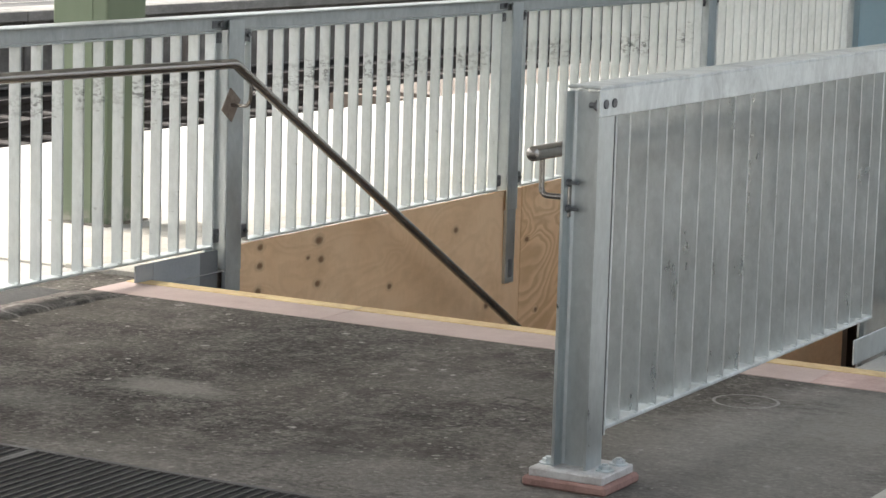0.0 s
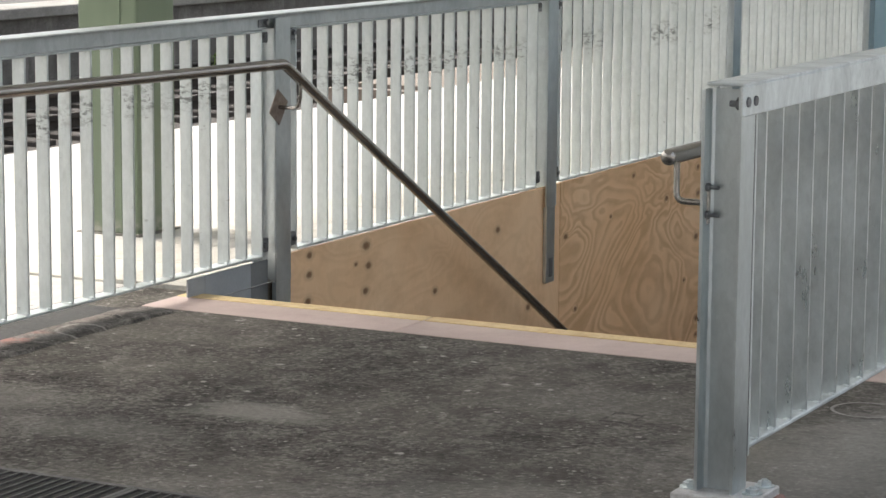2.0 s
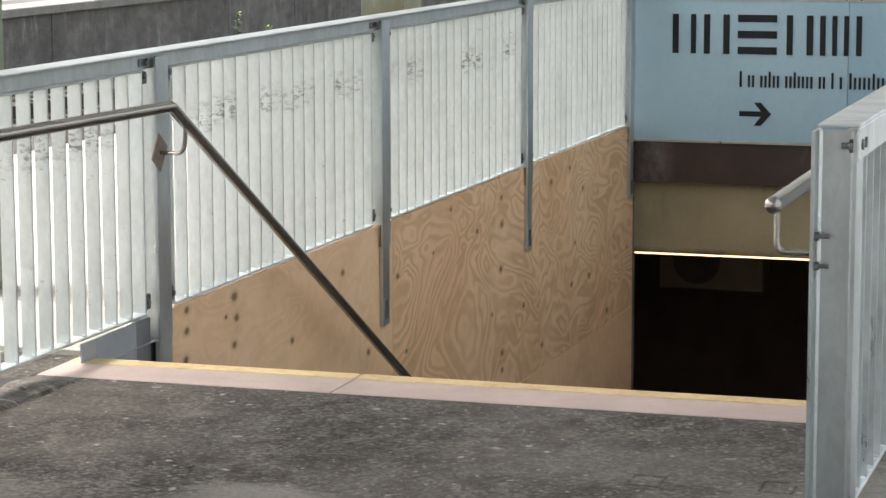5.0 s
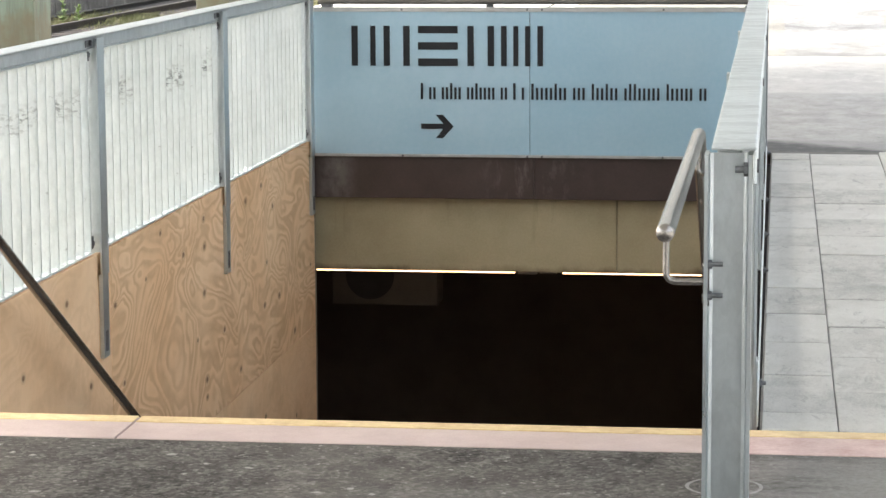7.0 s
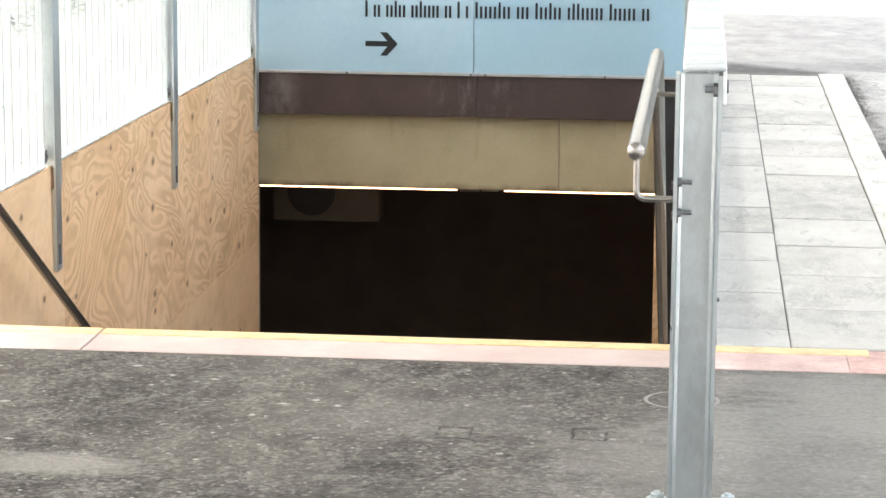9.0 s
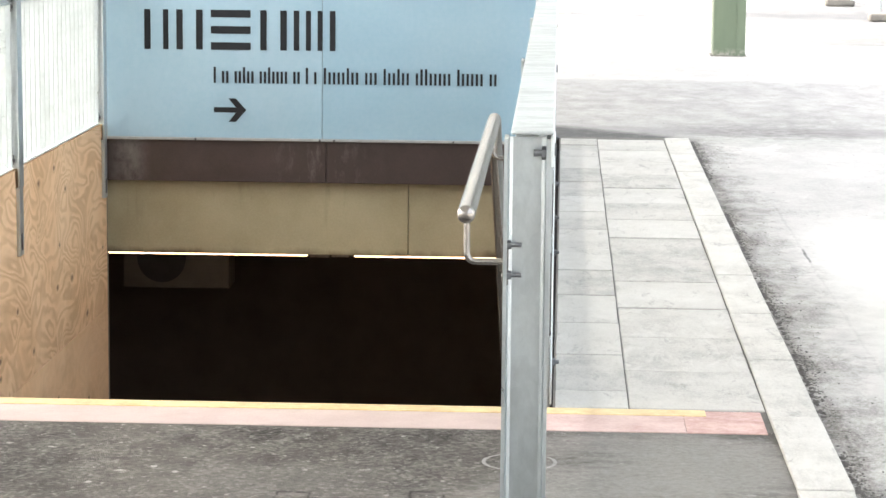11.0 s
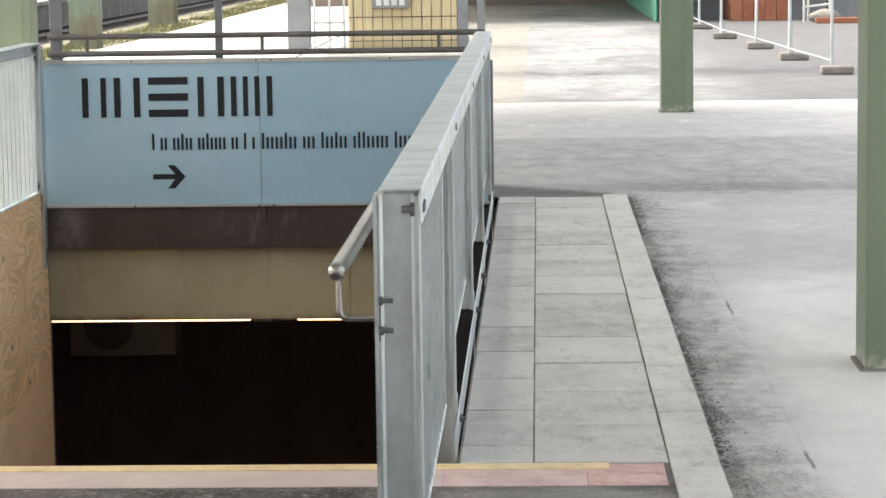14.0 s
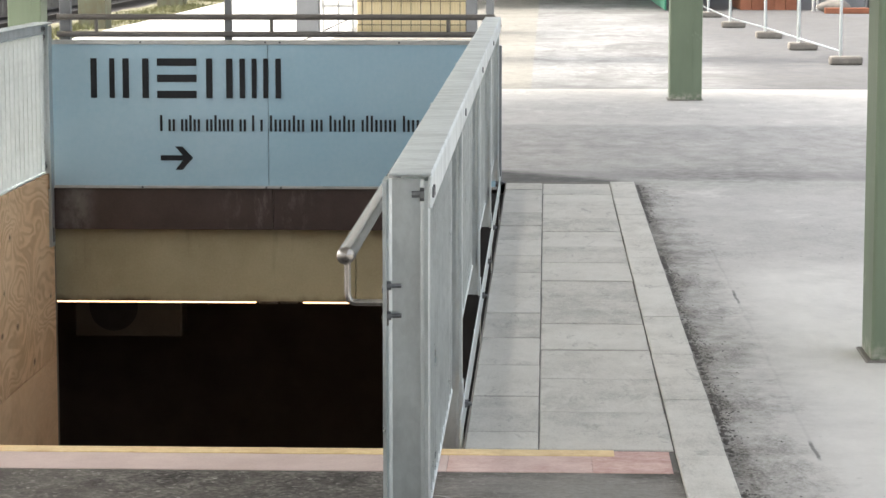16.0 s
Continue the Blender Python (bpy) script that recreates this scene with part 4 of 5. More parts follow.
# ---- handrails ----
def handrail_left():
    h = thing("handrail", "round stainless handrail bending down along the stairs", "handrail", "handrails", at=(0.150, 0, 0))
    bm = bmesh.new()
    tube_along(bm, [(0, -2.4, 0.960), (0, -1.0, 0.940), *arc((0, 0.24, 0.922), (0, 0.265, 0.922), (0, 0.285, 0.911), 4), (0, 3.2, -0.726), (0, 6.0, -2.299)], 0.0225, 18)
    part("rail", bm, STAINLESS, h, smooth=True)
    for py, pz in ((0.40, 0.845), (3.18, -0.716)):
        bm = bmesh.new()
        tube_along(bm, [(0, py, pz - 0.01), (-0.002, py, pz - 0.05), *arc((-0.006, py + 0.002, pz - 0.080), (-0.012, py + 0.005, pz - 0.115), (-0.04, py + 0.008, pz - 0.119), 5), (-0.121, py + 0.025, pz - 0.12)], 0.0085, 10)
        br = part("bracket", bm, STAINLESS, h, smooth=True)
        bm = bmesh.new()
        bmesh.ops.create_cube(bm, size=1.0, matrix=Matrix.Translation((-0.123, py + 0.025, pz - 0.12)) @ Matrix.Rotation(radians(-36), 4, "X") @ Matrix.Diagonal((0.007, 0.098, 0.118, 1)))
        bmesh.ops.bevel(bm, geom=bm.edges[:], offset=0.002, segments=1, affect="EDGES")
        part("wall_plate", bm, RUSTY, br, "rust-stained fixing plate")


def handrail_right():
    h = thing("handrail", "round stainless handrail with a capped end on a bent bracket", "handrail", "handrails", at=(2.914, -2.275, -0.013))
    bm = bmesh.new()
    tube_along(bm, [(0, -0.06, 0.975), (0, 1.3, 0.975), *arc((0, 2.36, 0.975), (0, 2.39, 0.975), (0, 2.42, 0.96), 4), (0, 5.6, -0.80), (0, 8.0, -2.13)], 0.0225, 18)
    ball(bm, (0, -0.06, 0.975), 0.0225, 1, 0.55, 1)
    part("rail", bm, STAINLESS, h, smooth=True)
    for py in (0.0, 2.30):
        bm = bmesh.new()
        tube_along(bm, [(0, py, 0.955), (0, py, 0.90), *arc((0, py, 0.875), (0, py, 0.85), (0.025, py, 0.85), 5), (0.095, py, 0.85)], 0.0085, 10)
        br = part("bracket", bm, STAINLESS, h, smooth=True)
        bm = bmesh.new()
        box(bm, 0.094, 0.104, py - 0.03, py + 0.03, 0.795, 0.905, 0.003)
        for zz in (0.81, 0.885):
            cyl(bm, (0.086, py, zz), (0.094, py, zz), 0.011, 10)
        part("bracket_plate", bm, STAINLESS, br)


handrail_left()
handrail_right()


# ---- plywood boarding ----
def ply(y0, y1, z0, z1, x=0.0, mt=None, t=0.021):
    bm = bmesh.new()
    box(bm, x - t, x, y0, y1, z0, z1, 0.0015)
    return solid("plywood_board", bm, mt or PLY, "knotty plywood board screwed to the stairwell wall", "plywood", "plywood boarding")


ply(0.525, 3.325, -1.20, 0.084, 0.0, PLY_PLAIN)
ply(3.330, 6.125, -1.20, 0.086, 0.001)
ply(6.130, SIGN_Y - 0.02, -1.20, 0.084)
ply(0.60, 3.10, -2.46, -1.205, 0.0, PLY_PLAIN)
ply(3.105, 5.905, -2.46, -1.205, 0.001, PLY_PLAIN)
ply(5.910, SIGN_Y - 0.02, -2.46, -1.205, 0.0, PLY_PLAIN)
bm = bmesh.new()
box(bm, 2.76, 2.805, SIGN_Y - 0.02, SIGN_Y + 0.0, -2.6, -0.27, 0.002)
solid("plywood_strip", bm, PLY, "narrow upright plywood strip beside the underpass opening", "plywood")
# added near-black sheet, in place of the stairwell darkness beside the opening
bm = bmesh.new()
box(bm, 2.808, STAIR_R - 0.002, SIGN_Y - 0.015, SIGN_Y + 0.012, -3.6, -0.06, 0.002)
solid("return_panel", bm, DARK_METAL, "dark sheet standing in for stairwell darkness beside the underpass opening", "panel")
bm = bmesh.new()
box(bm, -0.020, -0.010, -0.218, -0.094, 0.007, 0.080, 0.002)
box(bm, -0.020, -0.010, -0.0935, 0.260, -0.10, 0.080, 0.002)
solid("cover_plate", bm, BLUE_GREY, "bluish grey steel plate under the fence beside the top step", "plate")

bm = bmesh.new()
box(bm, -0.0215, -0.016, 0.262, 0.405, -0.10, 0.078, 0.002)
solid("infill_plate", bm, GREY_PAINT, "dark grey infill plate beside a fence post", "plate")

# ---- sign over the opening ----
sign = thing("sign", "pale blue two-panel sign with dark marks and an arrow", "sign", at=(0, SIGN_Y, 0))
for x0, x1 in ((-0.01, 1.494), (1.498, 3.06)):
    bm = bmesh.new()
    box(bm, x0, x1, 0.0, 0.03, -0.012, 0.963, 0.001)
    part("sign_panel", bm, SIGN_BLUE, sign)
bm = bmesh.new()
box(bm, -0.02, 3.07, -0.008, 0.035, 0.963, 0.993, 0.002)
part("trim", bm, ALU, sign)
bm = bmesh.new()
box(bm, -0.02, 3.07, -0.008, 0.035, -0.031, -0.012, 0.002)
part("trim", bm, ALU, sign)
bm = bmesh.new()
box(bm, -0.024, -0.011, -0.008, 0.03, -0.03, 0.962, 0.002)
part("trim", bm, ALU, sign)


for xx, zz in ((0.62, 0.978), (1.48, 0.978), (1.58, 0.978), (2.4, 0.978), (0.62, -0.022), (1.48, -0.022), (1.58, -0.022), (2.4, -0.022)):
    bm = bmesh.new()
    cyl(bm, (xx, -0.012, zz), (xx, -0.008, zz), 0.008, 8)
    part("screw", bm, BOLT, sign)


def mark(x0, x1, z0, z1, name="dark_bar"):
    bm = bmesh.new()
    box(bm, x0, x1, -0.004, 0.0, z0, z1)
    part(name, bm, SIGN_DARK, sign)


for k in range(3):
    mark(0.730, 1.003, 0.816 - 0.111 * k, 0.867 - 0.111 * k)
for x0, x1 in ((0.270, 0.313), (0.400, 0.436), (0.492, 0.535), (0.628, 0.672), (1.070, 1.113), (1.208, 1.252), (1.300, 1.338), (1.384, 1.418), (1.464, 1.498), (1.548, 1.586)):
    mark(x0, x1, 0.594, 0.867)
# two rows of small upright strokes, tall (T) and short (i)
for x0, x1, strokes in ((0.747, 1.470, "T ii iiTii iiTiiii ii T i"), (1.507, 2.708, "TiiiiTii iii TiiTii iTTiiiii Tiiiii ii")):
    step = (x1 - x0) / len(strokes)
    for k, kind in enumerate(strokes):
        if kind != " ":
            mark(x0 + k * step, x0 + k * step + 0.0155, 0.366, 0.477 if kind == "T" else 0.448, "text_bar")
bm = bmesh.new()
outline = ((0.748, 0.163), (0.748, 0.199), (0.900, 0.199), (0.850, 0.260), (0.899, 0.260), (0.972, 0.181), (0.899, 0.099), (0.850, 0.099), (0.900, 0.163))
f = bm.faces.new([bm.verts.new((x, -0.004, z)) for x, z in outline])
r = bmesh.ops.extrude_face_region(bm, geom=[f])
bmesh.ops.translate(bm, vec=(0, 0.004, 0), verts=[v for v in r["geom"] if isinstance(v, bmesh.types.BMVert)])
part("arrow", bm, SIGN_DARK, sign)

# fascia under the sign
fascia = thing("fascia", "dark brown glossy fascia over the underpass opening", "fascia", kind="structure")
for x0, x1 in ((-0.02, 1.52), (1.523, 2.98)):
    bm = bmesh.new()
    box(bm, x0, x1, SIGN_Y + 0.02, SIGN_Y + 0.05, -0.320, -0.032, 0.002)
    part("fascia_panel", bm, FASCIA, fascia)
beam = thing("beam", "beige painted beam over the underpass opening", "beam", kind="structure")
for x0, x1 in ((-0.3, 2.085), (2.088, 3.3)):
    bm = bmesh.new()
    box(bm, x0, x1, SIGN_Y + 0.12, SIGN_Y + 0.40, -0.838, -0.29, 0.003)
    part("beam_panel", bm, BEIGE, beam)
for x0, x1 in ((-0.3, 1.36), (1.665, 3.2)):
    lamp = thing("strip_light", "long thin strip light glowing under the beam", "lamp", "strip lights")
    bm = bmesh.new()
    box(bm, x0, x1, SIGN_Y + 0.41, SIGN_Y + 0.48, -0.88, -0.85, 0.002)
    part("housing", bm, ALU, lamp)
    bm = bmesh.new()
    box(bm, x0 + 0.02, x1 - 0.01, SIGN_Y + 0.412, SIGN_Y + 0.47, -0.894, -0.881, 0.004)
    part("tube", bm, TUBE_GLOW, lamp, "glowing warm white tube")
bm = bmesh.new()
box(bm, 1.375, 1.505, SIGN_Y + 0.405, SIGN_Y + 0.46, -0.90, -0.85, 0.004)
box(bm, 1.525, 1.645, SIGN_Y + 0.405, SIGN_Y + 0.46, -0.895, -0.85, 0.004)
solid("lamp_bracket", bm, RUSTY, "rusty bracket between the strip lights", "bracket")
unit = thing("wall_unit", "pale box unit with a dark round fan in the dark passage", "ventilation unit")
bm = bmesh.new()
box(bm, -0.243, 0.59, 10.6, 10.9, -1.395, -0.95, 0.01)
part("casing", bm, UNIT_GREY, unit)
bm = bmesh.new()
cyl(bm, (0.06, 10.59, -1.16), (0.06, 10.6, -1.16), 0.19, 28)
part("fan_opening", bm, DARK_METAL, unit)

# ---- railing above the sign ----
railing = thing("railing", "brown-grey tube railing above the sign", "railing", at=(0, SIGN_Y + 0.12, 0))
for zz, rr in ((1.147, 0.020), (1.028, 0.020)):
    bm = bmesh.new()
    cyl(bm, (0.02, 0, zz), (3.05, 0, zz), rr, 14)
    part("rail_tube", bm, RAIL_GREY, railing, smooth=True)
for xx in (0.294, 1.51, 2.73):
    bm = bmesh.new()
    cyl(bm, (xx, 0, 1.03), (xx, 0, 1.147), 0.013, 12)
    part("stub", bm, RAIL_GREY, railing, smooth=True)
for xx, w, top in ((0.068, 0.038, 3.2), (1.205, 0.025, 3.2)):
    bm = bmesh.new()
    box(bm, xx - w, xx + w, 0.03, 0.03 + 2 * w, 0.0, top, 0.004)
    part("upright", bm, GREY_PAINT, railing)
bm = bmesh.new()
box(bm, -0.05, 3.1, -0.06, 0.06, 0.0, 0.955, 0.003)
part("back_wall", bm, GREY_PAINT, railing)

# ---- pavement slabs and kerb ----
pave = thing("pavement", "pale concrete slabs beside the fence", "pavement", kind="structure")
SLABS = {}


def slab(x0, x1, y0, y1, top, mt, parent, name):
    key = (round(x1 - x0, 3), round(y1 - y0, 3), mt.name)
    if key not in SLABS:
        b = bmesh.new()
        w, d = (x1 - x0) / 2, (y1 - y0) / 2
        box(b, -w, w, -d, d, -0.05, 0.0, 0.003)
        SLABS[key] = mesh_of(name, b, mt)
    ob = new(name, SLABS[key])
    ob.parent = parent
    ob.location = ((x0 + x1) / 2, (y0 + y1) / 2, top)
    ob.rotation_euler = (radians(random.uniform(-0.1, 0.1)), radians(random.uniform(-0.12, 0.12)), radians(random.uniform(-0.25, 0.25)))
    return ob


for k in range(14):
    y0, y1 = max(0.208 + 0.677 * (k - 1), -0.09), min(0.208 + 0.677 * k, 8.74)
    slab(3.136, 3.3835, y0 + 0.004, y1 - random.uniform(0.008, 0.020), 0.005 + random.uniform(-0.002, 0.003), SLAB, pave, "slab")
for k in range(14):
    y0, y1 = max(0.577 + 0.679 * (k - 1), -0.09), min(0.577 + 0.679 * k, 8.74)
    if y1 - y0 > 0.1:
        slab(3.3885, 3.843, y0 + 0.004, y1 - random.uniform(0.008, 0.022), 0.005 + random.uniform(-0.002, 0.003), SLAB, pave, "slab")
kerb = thing("kerb", "pale concrete kerb stones set flush in the ground", "kerb", kind="structure")
y = -20.2
while y < 8.75:
    slab(3.849, 4.016, y + 0.003, min(y + 0.997, 8.80), 0.012 + random.uniform(-0.002, 0.002), KERB, kerb, "kerb_stone")
    y += 1.0

# crumbs of soil and grit along the kerb
verts, faces = [], []
rng = random.Random(11)
for k in range(2600):
    gy = rng.uniform(-3.0, 8.7)
    if noise.noise(Vector((1.3, gy * 1.1, 2.0))) < rng.uniform(-0.5, 0.25):
        continue
    gx = 4.026 + abs(rng.gauss(0, 0.03)) + (rng.uniform(0, 0.2) if rng.random() < 0.05 else 0)
    s = rng.uniform(0.002, 0.006) * (2.0 if gx < 4.04 else 1.0)
    a = rng.uniform(0, 6.28)
    i0 = len(verts)
    ring_of = [(gx + s * rng.uniform(0.7, 1.3) * math.cos(a + q * 1.257), gy + s * rng.uniform(1.2, 3.2) * math.sin(a + q * 1.257), 0.0) for q in range(5)]
    verts += ring_of + [(gx + rng.uniform(-0.3, 0.3) * s, gy + rng.uniform(-0.3, 0.3) * s, s * rng.uniform(0.3, 0.6))]
    faces += [(i0 + q, i0 + (q + 1) % 5, i0 + 5) for q in range(5)]
me = bpy.data.meshes.new("soil_crumbs")
me.from_pydata(verts, [], faces)
me.materials.append(SOIL)
tagged(new("soil_crumbs", me), "dark crumbs of soil and grit along the kerb", "soil", kind="stuff")

# ---- steel gratings let into the asphalt ----
for gx in (-0.445, 0.555, 1.555, 2.555):
    g = thing("floor_grating", "dark steel floor grating let into the asphalt", "grating", "floor gratings", at=(gx, -3.87, 0))
    bm = bmesh.new()
    for a, b, c, d in ((0.0, 1.0, 0.0, 0.02), (0.0, 1.0, 0.98, 1.0), (0.0, 0.018, 0.02, 0.98), (0.982, 1.0, 0.02, 0.98)):
        box(bm, a, b, c, d, -0.02, 0.008, 0.002)
    part("frame", bm, GRATE, g)
    # near-black sheet close under the bars replaces the shade of a pit
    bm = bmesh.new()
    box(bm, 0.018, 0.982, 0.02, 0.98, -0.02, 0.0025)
    part("pan", bm, SHADE_BLACK, g)
    bar = bmesh.new()
    box(bar, -0.003, 0.003, 0.02, 0.98, 0.0, 0.006, 0.001)
    bar = mesh_of("bar", bar, GRATE)
    for k in range(1, 26):
        b = new("bar", bar)
        b.parent = g
        b.location = (0.018 + k * 0.0371, 0, 0.0015)

# chalk ring on the asphalt
bm = bmesh.new()
n = 48
ring = [[bm.verts.new((3.03 + r * math.cos(2 * math.pi * k / n), -0.89 + r * math.sin(2 * math.pi * k / n), 0.004)) for k in range(n)] for r in (0.104, 0.116)]
for k in range(n):
    bm.faces.new((ring[0][k], ring[0][(k + 1) % n], ring[1][(k + 1) % n], ring[1][k]))
solid("chalk_ring", bm, PAINT_WHITE, "faint pale ring marked on the asphalt", "marking")

# rough bank of mortar and asphalt along the foot of the fence, pinkish at its crest
bm = bmesh.new()
rows = []
for i in range(130):
    yy = -5.6 + i * 0.0402
    row = []
    fade = min(1.0, max(0.0, (-0.40 - yy) / 0.2))
    for j, (xx, zz, rough) in enumerate(((-0.42, -0.004, 0.003), (-0.36, 0.002, 0.003), (-0.14, 0.003, 0.003), (-0.10, 0.004, 0.004), (-0.078, 0.017, 0.006), (-0.03, 0.016, 0.005), (0.03, 0.014, 0.005), (0.080, 0.011, 0.004), (0.10, -0.004, 0.0))):
        v = noise.noise(Vector((xx * 14, yy * 6, 3.1))) + 1.0 * noise.noise(Vector((xx * 40, yy * 23, 1.7)))
        row.append(bm.verts.new((xx + 0.03 * v, yy, max(-0.004, fade * (zz + rough * v) - 0.004 * (1 - fade)))))
    rows.append(row)
for u, v in zip(rows, rows[1:]):
    for j in range(8):
        f = bm.faces.new((u[j], u[j + 1], v[j + 1], v[j]))
        f.material_index = 1 if j < 3 else 0
solid("asphalt_bank", bm, [BANK, GRANITE_SHADED], "low rough bank of mortar and asphalt along the fence", "asphalt", kind="structure", smooth=True)
border = thing("platform_border", "pale concrete border slabs outside the fence", "pavement", kind="structure")
y = -0.045
while y < 9.0:
    slab(-0.52, -0.102, y + 0.005, y + 0.495, 0.02, KERB, border, "border_slab")
    slab(-0.95, -0.53, y + 0.005, y + 0.495, 0.012, SLAB, border, "border_slab")
    y += 0.5


# ---- canopy columns ----
def green_column(x, y, w=0.33, d=0.32, h=4.7, base=0.0, mt=None):
    """A welded box column with softened corners, seams along its edges and a rough grout foot."""
    c = thing("column", "green painted steel canopy column with worn paint", "column", "canopy columns", at=(x, y, base))
    bm = bmesh.new()
    box(bm, 0, w, 0, d, 0, h, 0.012, 2)
    part("shaft", bm, mt or PAINT_GREEN, c)
    bm = bmesh.new()
    box(bm, w * 0.70, w * 0.73, -0.004, 0.0, 0.0, h, 0.001)
    part("seam", bm, mt or PAINT_GREEN, c)
    bm = bmesh.new()
    box(bm, -0.02, w + 0.02, -0.02, d + 0.02, -0.03, 0.010, 0.006)
    for v in bm.verts:
        v.co += 0.012 * noise.noise_vector(v.co * 9 + Vector((x, y, 0)))
    part("foot", bm, CONC_FOOT, c)
    return c


for x, y in ((-1.479, 1.10), (4.738, 1.70), (4.668, 17.15), (-1.87, 15.88)):
    green_column(x, y)
for x, y, w in ((-5.45, 18.35, 0.515), (-5.40, 28.0, 0.50), (-5.33, 37.9, 0.515), (-5.77, 50.2, 0.62)):
    green_column(x, y, w, 0.65, 5.6, BED_Z, PAINT_MOSSY)

# canopy roof out of view, sized to shade the stairs and darken reflections
roof = thing("canopy", "plain flat station canopy roof, out of view, sized for its shade", "roof", kind="structure")
bm = bmesh.new()
box(bm, -3.2, 4.9, -34.0, 19.45, 4.7, 4.9)
part("roof_slab", bm, CANOPY, roof)
# second slab out of view, put in to shade the far end
bm = bmesh.new()
box(bm, -3.2, 9.0, 46.0, 90.0, 4.7, 4.9)
part("roof_slab", bm, CANOPY, roof)
# unseen beam, added to throw a shadow stripe on the far paving
bm = bmesh.new()
box(bm, -6.0, 4.9, 24.9, 26.2, 4.5, 4.85)
part("roof_beam", bm, CANOPY, roof)

# ---- opposite platform and tracks ----
wall = thing("platform_wall", "stained dark concrete wall of the opposite platform", "wall", kind="structure")
for k in range(-4, 11):
    bm = bmesh.new()
    box(bm, OPP_X - 0.05, OPP_X + 0.035, 14.85 + 10.02 * k, 24.84 + 10.02 * k, -0.84, -0.085, 0.008)
    part("wall_panel", bm, WALL_CONC, wall)
    bm = bmesh.new()
    box(bm, OPP_X - 0.6, OPP_X + 0.10, 14.845 + 10.02 * k, 24.845 + 10.02 * k, -0.085, 0.045, 0.012)
    part("coping", bm, COPING, wall)
bm = bmesh.new()
box(bm, OPP_X - 0.3, OPP_X + 0.13, -60, 120, -0.865, -0.84, 0.006)
part("ledge", bm, WALL_CONC, wall)
# black box paints the shadow below the ledge
bm = bmesh.new()
box(bm, OPP_X - 0.3, OPP_X + 0.09, -60, 120, BED_Z - 0.02, -0.866)
part("footing", bm, SHADE_BLACK, wall, "black box in place of the shadow under the ledge")
bm = bmesh.new()
for xx in (-14.3, -13.5):
    box(bm, xx, xx + 0.12, -60, 120, 0.004, 0.006)
solid("platform_line", bm, PAINT_WHITE, "faded pale line on the opposite platform", "marking")
track = thing("track", "rusty railway track on dark ballast", "track")
for xx in (-10.9, -9.4):
    bm = bmesh.new()
    box(bm, xx - 0.035, xx + 0.035, -60, 120, BED_Z + 0.14, BED_Z + 0.20, 0.006)
    box(bm, xx - 0.008, xx + 0.008, -60, 120, BED_Z + 0.05, BED_Z + 0.14)
    box(bm, xx - 0.065, xx + 0.065, -60, 120, BED_Z + 0.03, BED_Z + 0.05, 0.004)
    part("rail", bm, RAIL_STEEL, track)
sl = bmesh.new()
box(sl, -1.3, 1.3, -0.13, 0.13, -0.04, 0.04, 0.012)
sl = mesh_of("sleeper", sl, BALLAST)
for k in range(100):
    s = new("sleeper", sl)
    s.parent = track
    s.location = (-10.15, -8 + 0.65 * k, BED_Z + 0.015)


# ---- grass bank and weeds by the track ----
bm = bmesh.new()
prof = ((-4.0, -0.10), (-5.2, -0.12), (-6.6, -0.2), (-7.8, -0.5), (-8.6, BED_Z))
rows = []
for i in range(48):
    yy = 25.0 + i * 1.5
    fade = min(1.0, i / 4)
    rows.append([bm.verts.new((xx + 0.12 * noise.noise(Vector((xx, yy, 0))), yy, BED_Z + (zz - BED_Z) * fade + 0.05 * noise.noise(Vector((xx * 2, yy * 2, 5))))) for xx, zz in prof])
for u, v in zip(rows, rows[1:]):
    for j in range(len(prof) - 1):
        bm.faces.new((u[j], u[j + 1], v[j + 1], v[j]))
solid("grass_bank", bm, GRASS_BASE, "dry grassy bank beside the platform edge", "grass", kind="structure", smooth=True)
verts, faces = [], []
rng = random.Random(5)
for k in range(22000):
    gx, gy = rng.uniform(-7.6, -4.1), rng.uniform(28, 75)
    if noise.noise(Vector((gx * 0.6, gy * 0.35, 9))) < -0.12:
        continue
    base = -0.11 if gx > -5.4 else -0.11 - (-5.4 - gx) * 0.18
    hgt, a = rng.uniform(0.03, 0.11) * (1.6 if noise.noise(Vector((gx * 0.9, gy * 0.5, 3))) > 0.25 else 1.0), rng.uniform(0, 6.28)
    w = rng.uniform(0.008, 0.02)
    lean = rng.uniform(-0.09, 0.09)
    i0 = len(verts)
    verts += [(gx - w * math.cos(a), gy - w * math.sin(a), base), (gx + w * math.cos(a), gy + w * math.sin(a), base), (gx + lean, gy + lean * 0.5, base + hgt)]
    faces.append((i0, i0 + 1, i0 + 2))
for k in range(2600):
    gx, gy = rng.uniform(-12.2, -10.3), rng.gauss(43.5, 1.6)
    a, w, lean = rng.uniform(0, 6.28), rng.uniform(0.008, 0.02), rng.uniform(-0.12, 0.12)
    i0 = len(verts)
    verts += [(gx - w * math.cos(a), gy - w * math.sin(a), BED_Z), (gx + w * math.cos(a), gy + w * math.sin(a), BED_Z), (gx + lean, gy + lean * 0.5, BED_Z + rng.uniform(0.05, 0.22))]
    faces.append((i0, i0 + 1, i0 + 2))
me = bpy.data.meshes.new("grass")
me.from_pydata(verts, [], faces)
me.materials.append(BLADE)
tagged(new("grass", me), "sparse green and yellow grass tufts", "grass", kind="stuff")


